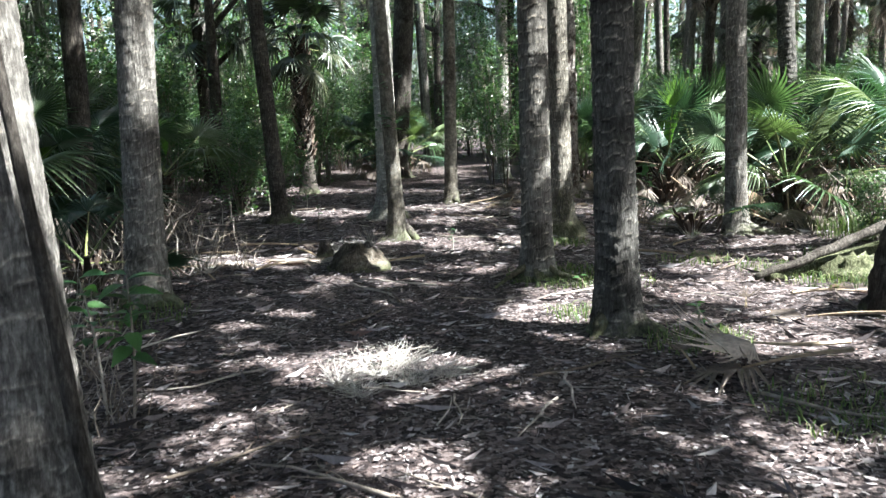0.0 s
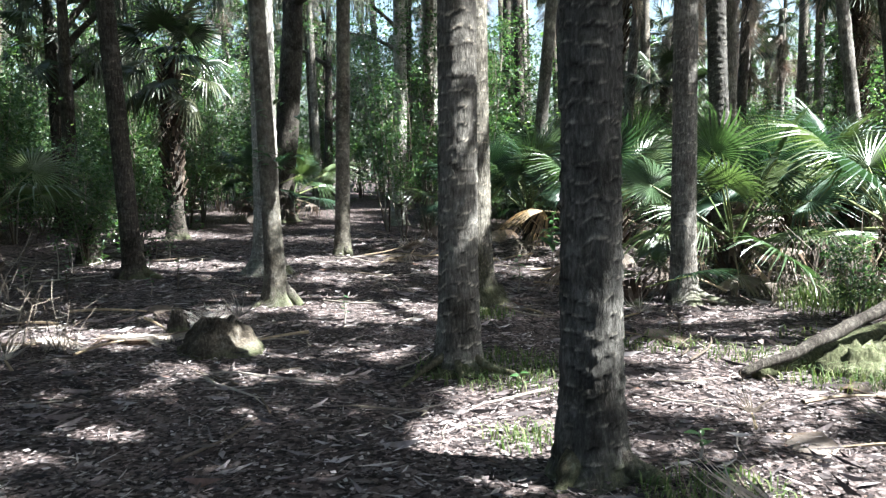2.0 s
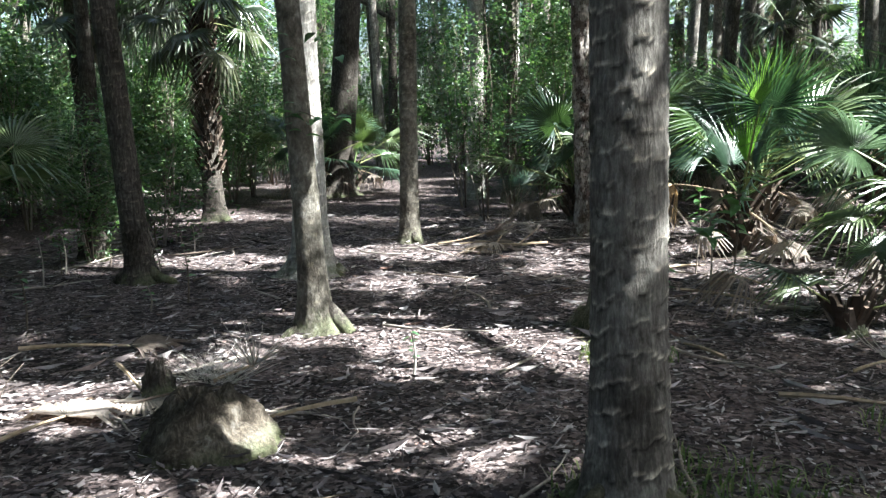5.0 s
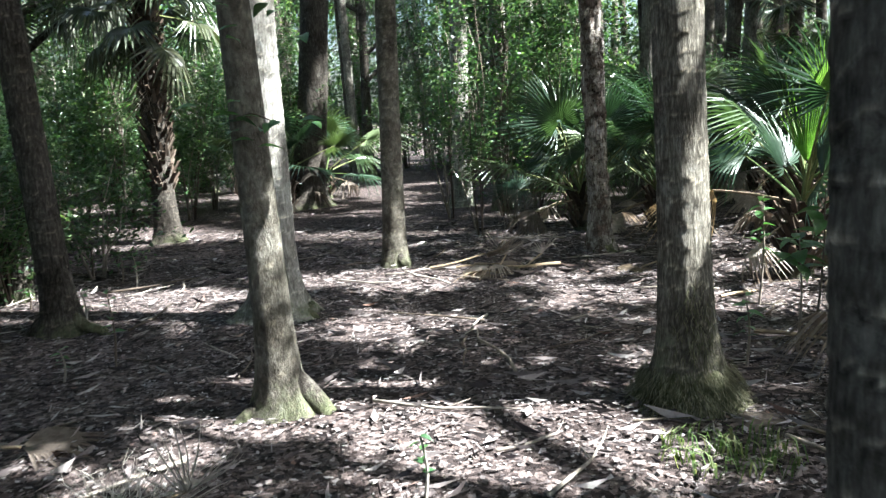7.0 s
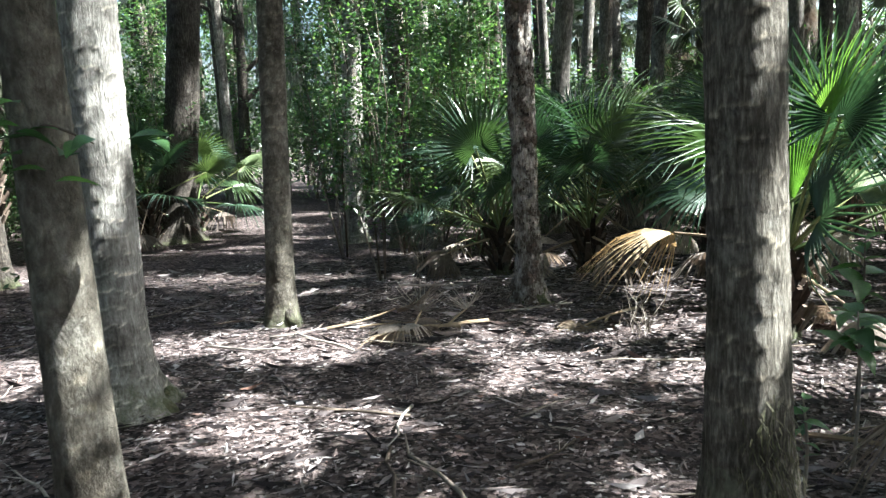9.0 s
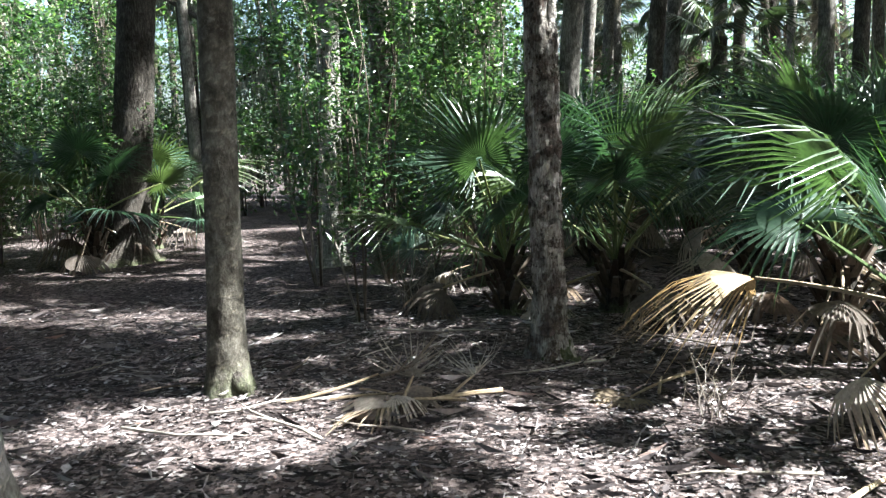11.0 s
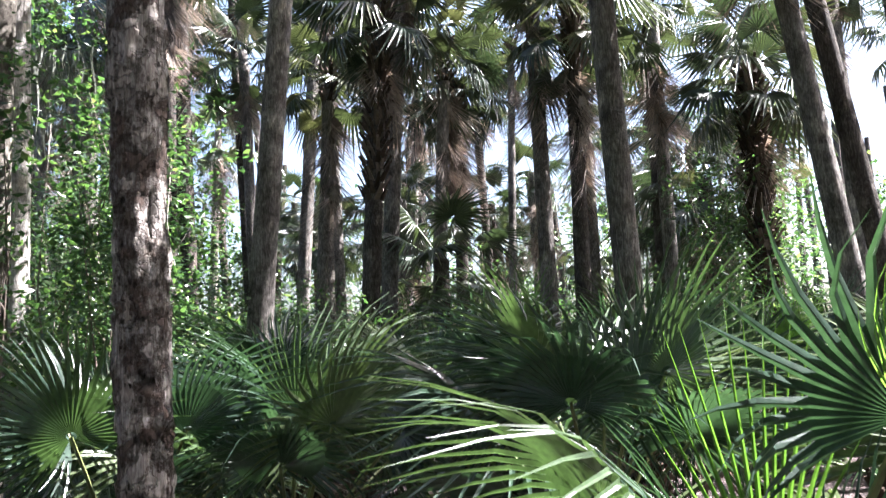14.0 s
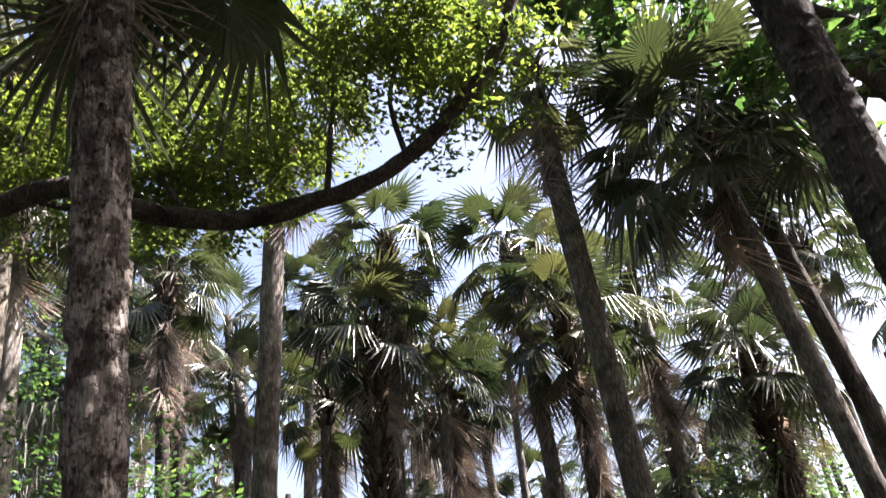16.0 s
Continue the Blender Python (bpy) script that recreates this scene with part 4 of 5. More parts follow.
def broad_tree(seed, x, y, height, low=0.5, leaves=110, moss=0, label="broadleaf tree with dense small leaves above the path"):
    r = random.Random(seed)
    tree = tagged(new("oak"), label, "oak tree", "oaks")
    tree.matrix_basis = pose(x, y, gz(x, y))
    piece("trunk", trunk_mesh("trunk", seed, height * 0.75, 0.16, 0.07, (r.uniform(-0.04, 0.04), r.uniform(-0.04, 0.04)), (0, 0), bark_dark, 1.5, 16, 0.15), tree)
    for k in range(8):
        a = k * 0.9 + r.uniform(-0.3, 0.3)
        b0 = Vector((0, 0, height * (low + (0.72 - low) * k / 7)))
        tip = b0 + Vector((math.cos(a) * r.uniform(1.2, 2.6), math.sin(a) * r.uniform(1.2, 2.6), r.uniform(0.5, 2.0)))
        mid = b0.lerp(tip, 0.5) + Vector((0, 0, 0.2))
        br = piece("branch", limb([b0, mid, tip], [0.07, 0.045, 0.012], "branch"), tree)
        s = Soup()
        for j in range(7):
            leaf_soup(s, r, mid.lerp(tip, r.uniform(0, 1.1)) + Vector((r.gauss(0, 0.6), r.gauss(0, 0.6), r.gauss(0, 0.35))), 0.75, leaves, 0.1)
        tagged(piece("foliage", s.mesh("foliage", [leaf_mat]), br), kind="stuff")
        for j in range(moss):
            at = (mid.lerp(tip, j / max(1, moss)))
            tagged(piece("hanging_moss", MOSS[(j + k) % 3], br, Matrix.Translation(at) @ pose(0, 0, 0, 0, 0, r.uniform(0, 180)) @ Matrix.Scale(r.uniform(0.9, 1.5), 4), "grey strands of hanging moss"), kind="stuff")


laid = []


def shade_oak(seed, x, y, height, spread, boughs, gap=0.62, label="wide oak added to shade the path with its leafy boughs"):
    """A wide tree added out of view for shade: boughs that reach far out and carry loose sprays of leaves."""
    r = random.Random(seed)
    tree = tagged(new("oak"), label, "oak tree", "oaks")
    tree.matrix_basis = pose(x, y, gz(x, y))
    piece("trunk", trunk_mesh("trunk", seed, height * 0.8, 0.26, 0.12, (0, 0), (0, 0), bark_dark, 1.5, 16, 0.15), tree)
    for k in range(boughs):
        for attempt in range(9):
            a = k * 2.4 + r.uniform(-0.3, 0.3) + 0.5 * attempt
            b0 = Vector((0, 0, height * r.uniform(0.6, 0.78)))
            reach = spread * r.uniform(0.35, 1.0)
            tip = b0 + Vector((math.cos(a) * reach, math.sin(a) * reach, r.uniform(0.3, 1.6)))
            mid = b0.lerp(tip, 0.5) + Vector((0, 0, 0.3))
            along = [b0.lerp(mid, q) for q in (0.3, 0.6, 0.9)] + [mid.lerp(tip, q) for q in (0.2, 0.5)]
            if not any(open_sky(x + p.x, y + p.y, p.z, 0.0) for p in along):
                break
        br = piece("branch", limb([b0, mid, tip], [0.09, 0.06, 0.015], "branch"), tree)
        s = Soup()
        for j in range(12):
            c = mid.lerp(tip, r.uniform(-0.3, 1.15)) + Vector((r.gauss(0, 0.75), r.gauss(0, 0.75), r.gauss(0, 0.3)))
            spot = (x + c.x - 0.687 * c.z, y + c.y + 0.2365 * c.z)
            if open_sky(x + c.x, y + c.y, c.z, 0.3) or any(math.hypot(spot[0] - a, spot[1] - b) < gap for a, b in laid):
                continue
            laid.append(spot)
            leaf_soup(s, r, c, r.uniform(0.38, 0.6), 200, 0.19)
            s.tube([mid.lerp(tip, j / 12), c], [0.012, 0.004], 4, 1, False)
        tagged(piece("foliage", s.mesh("foliage", [leaf_mat, twig_mat]), br), kind="stuff")


# trunks stand out of view; the places are chosen for where the shade falls
for k, (x, y, h, spread, boughs) in enumerate(((5.6, -0.6, 10, 4.6, 20), (5.6, 3.6, 10.5, 5.2, 28), (6.2, 7.55, 10.0, 5.2, 28), (9.6, 12.4, 9.5, 3.0, 9), (1.4, -2.4, 10, 4.4, 16), (3.2, -4.5, 9.5, 4.0, 12), (-5.4, 5.0, 9.5, 4.0, 16), (9.8, 15.3, 9.5, 2.8, 13), (-8.5, 1.5, 10, 4.5, 16), (-9.6, 9.6, 10, 4.5, 16), (-9.0, 15.5, 10, 4.2, 14), (11.0, 6.0, 10, 4.2, 12), (8.5, -5.0, 10, 4.5, 14), (-3.5, -5.5, 10, 4.5, 14))):
    shade_oak(450 + k, x, y, h, spread, boughs, gap=0.54 if k == 2 else 0.62)
# sprays added overhead to shade the floor, but for the spots kept sunlit
rc = random.Random(31)
crowns = [(o, [c for c in o.children if c.name.startswith("branch")][0]) for o in scene.objects if o.name.startswith("oak") and o.get("group") == "oaks"]
sprays = {}
for gi in range(31):
    for gj in range(50):
        px, py = -7.54 + 0.42 * gi + rc.uniform(-0.16, 0.16), 1.8 + 0.42 * gj + rc.uniform(-0.16, 0.16)
        z = rc.uniform(7.4, 9.8)
        spot = Vector((px + 0.687 * z, py - 0.2365 * z, z))
        if (gj > 36 and px > -4.5) or rc.random() < 0.05 or open_sky(spot.x, spot.y, z, 0.3) or any(math.hypot(px - a, py - b) < 0.3 for a, b in laid):
            continue
        laid.append((px, py))
        tree, bough = min(crowns, key=lambda c: (c[0].location.xy - spot.xy).length)
        s = sprays.setdefault(tree.name, (Soup(), bough))[0]
        c = spot - tree.location
        leaf_soup(s, rc, c, rc.uniform(0.3, 0.44), 190, 0.17)
        s.tube([Vector((0, 0, c.z - 0.6)).lerp(c, 0.6), c], [0.014, 0.004], 4, 1, False)
for s, bough in sprays.values():
    tagged(piece("foliage", s.mesh("foliage", [leaf_mat, twig_mat]), bough), kind="stuff")

for k, (x, y, h, low, leaves, moss) in enumerate(((-5.5, 21.0, 9, 0.3, 120, 2), (-8.0, 27.0, 10, 0.25, 120, 3), (0.0, 31.0, 10, 0.25, 120, 2), (-6.5, 9.0, 9, 0.35, 100, 2),
                                      (-7.5, 15.0, 9, 0.3, 120, 3), (-4.0, 28.5, 9, 0.25, 120, 3), (-11.0, 20.0, 10, 0.25, 120, 3), (-4.9, 19.5, 8, 0.45, 100, 2), (2.2, 26.5, 9, 0.3, 100, 3), (16.0, 25.0, 8, 0.3, 100, 3))):
    broad_tree(400 + k, x, y, h, low, leaves, moss)

# the woods farther off
r3 = random.Random(77)
s = Soup()
for _ in range(24000):
    a, d = radians(r3.uniform(-75, 78)), r3.uniform(30, 52)
    x, y, z = d * math.sin(a), 8 + d * math.cos(a), (7.0 if a > 0.1 else 10.0) * r3.random() ** 1.1
    c = Vector((x, y, z))
    for _j in range(3):
        p = c + Vector((r3.gauss(0, 0.3), r3.gauss(0, 0.3), r3.gauss(0, 0.2)))
        u = Vector((r3.gauss(0, 1), r3.gauss(0, 1), r3.gauss(0, 0.6))).normalized()
        v = u.cross(Vector((r3.gauss(0, 1), r3.gauss(0, 1), 1))).normalized()
        L, W = r3.uniform(0.12, 0.3), r3.uniform(0.04, 0.1)
        s.add([p, p + u * L * 0.5 + v * W, p + u * L, p + u * L * 0.5 - v * W], [(0, 1, 2, 3)], 0)
for _ in range(150):
    a, d = radians(r3.uniform(-75, 78)), r3.uniform(30, 52)
    x, y, h = d * math.sin(a), 8 + d * math.cos(a), r3.uniform(7, 11)
    s.tube([(x, y, -0.2), (x + r3.uniform(-0.3, 0.3), y, h * 0.5), (x + r3.uniform(-0.6, 0.6), y, h)], [0.17, 0.14, 0.11], 7, 1)
woods = new("far_woods", s.mesh("far_woods", [leaf_mat, bark_dark]))
tagged(woods, "dense green woods and trunks in the distance", "woods", kind="stuff")


# ---- the forest floor: one sheet to the horizon ----
def spaced(a, b, step, far):
    near = np.arange(a, b + 1e-6, step)
    out = b + np.geomspace(0.5, far, 14)
    inn = a - np.geomspace(0.5, far, 14)[::-1]
    return np.concatenate([inn, near, out])


gx, gy = spaced(-8, 10, 0.12, 600), spaced(-2, 26, 0.12, 600)
verts = [(x, y, gz(x, y) + 0.012 * noise.noise((x * 6, y * 6, 9)) if abs(x) < 60 and abs(y) < 70 else -0.02) for y in gy for x in gx]
nx = len(gx)
faces = [(j * nx + i, j * nx + i + 1, (j + 1) * nx + i + 1, (j + 1) * nx + i) for j in range(len(gy) - 1) for i in range(nx - 1)]
ground = new("ground", mesh_from("ground", verts, faces, [soil], None, True))
tagged(ground, "forest floor of dark soil and crumbled leaves", "ground", kind="structure")


def litter(name, count, xr, yr, size, slim, label, seed, lift=0.012):
    g = np.random.default_rng(seed)
    V, Fc = [], []
    for k in range(count):
        x, y = g.uniform(*xr), g.uniform(*yr)
        a, L = g.uniform(0, 6.283), size * min(1.9, g.lognormal(0, 0.4))
        W = L * slim * g.uniform(0.6, 1.4)
        z = gz(x, y) + g.uniform(0.0, lift * 1.6)
        dx, dy = math.cos(a), math.sin(a)
        up, curl, tilt = g.uniform(0.0, 0.35) * W, g.uniform(-0.15, 0.22) * L, g.uniform(-0.3, 0.3) * W
        n = len(V)
        V += [(x - dx * L / 2, y - dy * L / 2, z + max(0, curl) * 0.5), (x + dy * W, y - dx * W, z + up + tilt), (x + dx * L / 2, y + dy * L / 2, z + max(0, curl)), (x - dy * W, y + dx * W, z + up - tilt)]
        Fc += [(n, n + 1, n + 2), (n, n + 2, n + 3)]
    ob = new(name, mesh_from(name, V, Fc, [litter_mat]))
    return tagged(ob, label, "leaf litter", kind="stuff")


litter("leaf_litter", 110000, (-4.2, 5.0), (1.8, 17.0), 0.028, 0.26, "brown and grey fallen leaves over the forest floor", 1)
litter("leaf_litter", 26000, (-8, 9), (0, 26), 0.042, 0.24, "brown and grey fallen leaves over the forest floor", 2)
litter("palm_shards", 3600, (-4.5, 5.2), (1.8, 17.5), 0.085, 0.13, "broken grey shards of palm leaf bases on the floor", 5, 0.025)
litter("frond_shreds", 17000, (-5, 6), (1.5, 19), 0.13, 0.026, "thin dry shreds of palm fronds among the leaves", 3, 0.02)

# ---- roots, moss and stumps at the trunks' feet ----


def lump_mesh(name, seed, rx, ry, h, mat, hollow=0.0, rough=0.3, sides=30, rings=14, cone=False):
    """A low uneven mound, with a broken hollow top where one is given."""
    verts, faces = [], []
    for k in range(rings + 1):
        q = k / rings
        for j in range(sides):
            a = 2 * math.pi * j / sides
            n = noise.noise((math.cos(a) * 1.6 + seed, math.sin(a) * 1.6, q * 3)) + 0.5 * noise.noise((math.cos(a) * 5, math.sin(a) * 5 + seed, q * 8))
            w = ((1 - 0.74 * q ** 0.7) if cone else (1 - q ** 1.4 * 0.72)) * (1 + rough * n)
            z = h * q * (1 + rough * 0.8 * n) - 0.06 * (1 - q)
            verts.append((rx * w * math.cos(a), ry * w * math.sin(a), z))
    for k in range(rings):
        for j in range(sides):
            a, b = k * sides + j, k * sides + (j + 1) % sides
            faces.append((a, b, b + sides, a + sides))
    n = len(verts)
    verts.append((0, 0, h * (0.95 - hollow)))
    faces += [(rings * sides + j, rings * sides + (j + 1) % sides, n) for j in range(sides)]
    return mesh_from(name, verts, faces, [mat], None, True)


by_place = {(round(o.location.x, 2), round(o.location.y, 2)): o for o in scene.objects if o.name.startswith("cabbage_palm")}


def root(palm, az, length, radius, mat, label=""):
    a = radians(az)
    d = Vector((math.cos(a), math.sin(a), 0))
    pts = [d * 0.06 + Vector((0, 0, 0.16)), d * (0.1 + length * 0.35) + Vector((0, 0, 0.07)), d * (0.1 + length * 0.7) + Vector((0.03, 0.02, 0.025)), d * (0.1 + length) + Vector((0, 0, -0.05))]
    return piece("root", limb(pts, [radius * 1.3, radius, radius * 0.75, radius * 0.35], "root", mat), palm, None, label)


mossy_root = bark_material("mossy_root", (0.035, 0.03, 0.022), (0.09, 0.083, 0.055), (0.2, 0.187, 0.135), 0.2, 0.3, 0.6, 0.4)
for (x, y), az, ln, rad, mat in (((0.86, 7.84), -50, 0.5, 0.027, mossy_root), ((0.86, 7.84), 215, 0.45, 0.024, mossy_root), ((0.86, 7.84), -100, 0.3, 0.028, mossy_root), ((-2.48, 13.36), -25, 0.34, 0.05, mossy_root), ((-2.48, 13.36), 200, 0.25, 0.05, bark_dark),
                                 ((3.51, 10.25), -20, 0.4, 0.05, bark_grey), ((3.51, 10.25), 200, 0.15, 0.05, bark_dark), ((1.18, 5.8), -40, 0.28, 0.06, bark_dark), ((1.18, 5.8), 220, 0.22, 0.06, mossy_root), ((-0.8, 13.28), -40, 0.3, 0.07, mossy_root), ((-2.57, 7.36), -30, 0.3, 0.06, mossy_root), ((0.18, 15.3), -60, 0.12, 0.05, bark_dark)):
    root(by_place[x, y], az, ln, rad, mat)
piece("root", limb([(0.05, -0.03, 0.2), (0.14, -0.05, 0.1), (0.24, -0.08, -0.02)], [0.07, 0.07, 0.05], "root", bark_dark), bent)
piece("root", limb([(-0.05, -0.03, 0.12), (-0.16, -0.05, 0.03), (-0.26, -0.08, -0.04)], [0.06, 0.045, 0.03], "root", bark_dark), bent)
for (x, y), rx, h, mat, label in (((0.86, 7.84), 0.3, 0.13, moss_cover, "low mossy root mound"), ((1.49, 10.58), 0.3, 0.24, moss_cover, "fibrous mossy root mass"), ((-0.8, 13.28), 0.32, 0.26, moss_cover, "mossy root mass"), ((2.37, 15.42), 0.21, 0.2, moss_cover, "dark mossy root mass"), ((-2.57, 7.36), 0.3, 0.16, moss_cover, "mossy root mass"), ((-2.48, 13.36), 0.2, 0.14, bark_dark, "")):
    piece("root_mass", lump_mesh("root_mass", int(x * 10), rx, rx, h, mat), by_place[x, y], None, label)


fringe_mat = island_material("pale_moss_fibre", [(0, (0.05, 0.052, 0.027)), (0.6, (0.115, 0.11, 0.066)), (1, (0.26, 0.24, 0.175))], 0.85, 0.15, 0.15, (1.2, 1.25, 0.8))


def fringe_mesh(seed, count, r0, r1, top, base=0.0, arc=(0, 2 * math.pi), out_by=0.03):
    """Fine hanging fibres that cover a palm's foot."""
    f = random.Random(seed)
    verts, faces = [], []
    for k in range(count):
        a, q, w = (f.uniform(*arc) if arc[0] == 0 else f.gauss(sum(arc) / 2, (arc[1] - arc[0]) / 3.2)), f.uniform(0.0, 1.0) ** (1.0 if arc[0] == 0 else 0.6), f.uniform(0.001, 0.0024)
        ra, za = r0 + (r1 - r0) * q + 0.02 * noise.noise((a * 2, q * 3, seed)), base + (top - base) * (1 - q)
        ln = f.uniform(0.025, 0.07)
        d, t_ = Vector((math.cos(a), math.sin(a), 0)), Vector((-math.sin(a), math.cos(a), 0))
        n = len(verts)
        for out, z, ww in ((0.0, 0.0, 1.0), (out_by * 0.9, -ln * 0.45, 0.8), (out_by, -ln, 0.2)):
            c = d * (ra + out + f.uniform(0, 0.012)) + Vector((0, 0, max(-0.02, za + z))) + t_ * f.uniform(-0.012, 0.012)
            verts += [tuple(c - t_ * w * ww), tuple(c + t_ * w * ww)]
        faces += [(n, n + 1, n + 3, n + 2), (n + 2, n + 3, n + 5, n + 4)]
    return mesh_from("moss_fringe", verts, faces, [fringe_mat])


tagged(piece("moss_fringe", fringe_mesh(3, 2600, 0.19, 0.3, 0.2, 0.02), by_place[1.49, 10.58], None, "pale green fibrous fringe"), kind="stuff")
tagged(piece("moss_patch", fringe_mesh(4, 240, 0.128, 0.165, 0.66, 0.22, (radians(-125), radians(-55)), 0.014), by_place[1.49, 10.58], None, "yellow-green moss on the bark"), kind="stuff")

piece("vine", limb([(0.26, -0.02, -0.05), (0.2, -0.1, 0.4), (0.16, -0.12, 0.9), (0.1, -0.13, 1.5), (0.02, -0.12, 2.3), (-0.12, -0.12, 3.2)], [0.035, 0.028, 0.024, 0.02, 0.018, 0.014], "vine", bark_dark), by_place[-1.42, 2.85], None, "dark woody vine")


def stump(seed, x, y, rx, ry, h, mat, label, hollow=0.45, rough=0.35):
    ob = tagged(new("stump", lump_mesh("stump", seed, rx, ry, h, mat, hollow, rough, cone=h < 0.3)), label, "stump")
    ob.matrix_basis = pose(x, y, gz(x, y))
    return ob


stump(3, -0.88, 8.75, 0.46, 0.4, 0.25, bark_rot, "rotten hollow stump with mossy sides among leaves", 0.9, 0.28)
stump(4, 3.2, 5.95, 0.26, 0.24, 0.62, bark_dark, "dark rotten stump beside the fallen log", 0.2)
stump(5, -1.32, 9.6, 0.15, 0.14, 0.2, bark_dark, "small dark palm stump in dry fronds", 0.3)
stump(6, -3.4, 14.8, 0.2, 0.18, 0.55, bark_dark, "dark snag of a dead palm", 0.3)

log = tagged(new("fallen_log"), "mossy fallen log with sunlit green sides", "log")
log.matrix_basis = pose(2.8, 7.35, gz(2.8, 7.35))
piece("trunk", limb([(0, 0, 0.04), (0.5, 0.25, 0.06), (1.1, 0.45, 0.12), (1.9, 0.7, 0.2), (2.9, 1.0, 0.26)], [0.05, 0.085, 0.105, 0.12, 0.13], "trunk", moss_cover), log)
piece("branch", limb([(-0.12, -0.02, 0.06), (0.3, 0.05, 0.17), (0.8, 0.2, 0.3), (1.5, 0.35, 0.5), (2.4, 0.55, 0.66)], [0.03, 0.04, 0.045, 0.05, 0.05], "branch", bark_dark), log)
for k, (x, y, rx, h) in enumerate(((0.75, 0.05, 0.4, 0.2), (1.35, 0.2, 0.5, 0.3), (2.1, 0.45, 0.55, 0.36))):
    piece("moss_bank", lump_mesh("moss_bank", 30 + k, rx, rx * 0.6, h, moss_cover, 0.05, 0.5), log, Matrix.Translation((x, y, -0.02)))

# ---- dry fronds on the floor ----
FLAT = [frond_mesh("dead_frond", 90 + k, [frond_pale if k == 1 else frond_dead, stalk_dead], 0.6, 0.7, 24, 70 + 15 * k, 0.1, 0.12, 0.25, False, 0.4) for k in range(3)]
SHAG = [frond_mesh("dead_frond", 95 + k, [twig_mat, stalk_dead], 0.4, 0.3, 22, 130, -0.5, 0.5, -0.6, False, 0.6, 0.011, 0.2) for k in range(2)]


def dry_frond(me, x, y, az, elev=2, roll=0, size=1.0, up=0.05, label="dry brown palm frond lying on the litter"):
    ob = tagged(new("fallen_frond", me), label, "palm frond", "fallen fronds")
    ob.matrix_basis = pose(x, y, gz(x, y) + up) @ pose(0, 0, 0, 0, 0, az) @ pose(0, 0, 0, 0, -elev, 0) @ pose(0, 0, 0, roll, 0, 0) @ Matrix.Scale(size, 4)


for me, x, y, az, elev, roll, size, up in ((FLAT[2], 2.3, 4.75, 178, -2, 10, 0.9, 0.1), (SHAG[0], 1.4, 4.75, 100, 25, 0, 0.6, 0.06), (FLAT[0], 2.4, 5.0, 190, -1, 170, 0.9, 0.08),
                                           (FLAT[1], 1.75, 14.6, 176, 1, 15, 0.95, 0.07), (BROWN[0], 0.75, 14.75, -15, 8, 20, 0.6, 0.06), (BROWN[2], 1.5, 14.5, 168, 7, -20, 0.65, 0.06), (BROWN[1], 0.95, 14.9, -60, 9, 0, 0.45, 0.06), (FLAT[0], 0.5, 14.75, 5, 4, 160, 0.8, 0.08), (SHAG[1], 1.15, 14.6, 60, 30, 0, 0.75, 0.06), (SHAG[0], 1.4, 14.55, 10, 40, 0, 0.7, 0.06),
                                           (FLAT[2], -0.2, 9.2, 195, 0, 5, 0.9, 0.06), (FLAT[0], -1.7, 10.1, -60, 2, 0, 0.9, 0.07), (SHAG[0], -1.05, 9.75, 20, 20, 0, 0.8, 0.04), (FLAT[2], 2.5, 12.6, 30, 0, 0, 0.9, 0.05), (FLAT[0], 2.3, 11.6, -30, 0, 0, 0.9, 0.05),
                                           (FLAT[1], 3.0, 14.6, 200, 0, 0, 0.8, 0.05), (FLAT[2], 0.2, 16.9, 100, 0, 0, 0.8, 0.05), (FLAT[0], -2.5, 10.6, 10, 2, 0, 1.0, 0.07), (FLAT[2], -1.9, 8.6, 70, 3, 0, 0.9, 0.07), (FLAT[0], 1.9, 8.9, -20, 2, 0, 0.9, 0.06), (SHAG[1], 2.5, 9.3, 0, 20, 0, 0.7, 0.04),
                                           (FLAT[2], 2.7, 6.6, 20, 1, 0, 0.9, 0.05), (FLAT[0], 3.1, 5.7, 160, 1, 0, 0.9, 0.06), (SHAG[1], 2.2, 6.2, 70, 15, 0, 0.6, 0.04), (FLAT[2], -2.9, 8.9, 30, 2, 0, 0.9, 0.07), (SHAG[0], -2.2, 8.2, 120, 15, 0, 0.8, 0.04), (FLAT[0], -2.4, 9.9, 150, 2, 20, 0.9, 0.07), (FLAT[2], 1.9, 9.6, 100, 1, 0, 0.8, 0.06), (FLAT[0], 2.6, 14.3, 60, 1, 0, 0.7, 0.05), (BROWN[0], 4.0, 10.3, 150, 25, 0, 0.8, 0.1), (BROWN[1], 2.9, 11.1, 200, 30, 0, 0.6, 0.1)):
    dry_frond(me, x, y, az, elev, roll, size, up)

# ---- sticks ----
r4 = random.Random(9)


def stick_mesh(seed):
    r = random.Random(seed)
    pts = [Vector((0.25 * k, r.gauss(0, 0.03), 0.012 + abs(r.gauss(0, 0.01)))) for k in range(5)]
    s = Soup()
    s.tube(pts, [0.013, 0.012, 0.01, 0.008, 0.004], 6)
    s.tube([pts[2], pts[2] + Vector((0.15, 0.12, 0.03))], [0.006, 0.002], 5)
    return s.mesh("stick", [twig_mat], True)


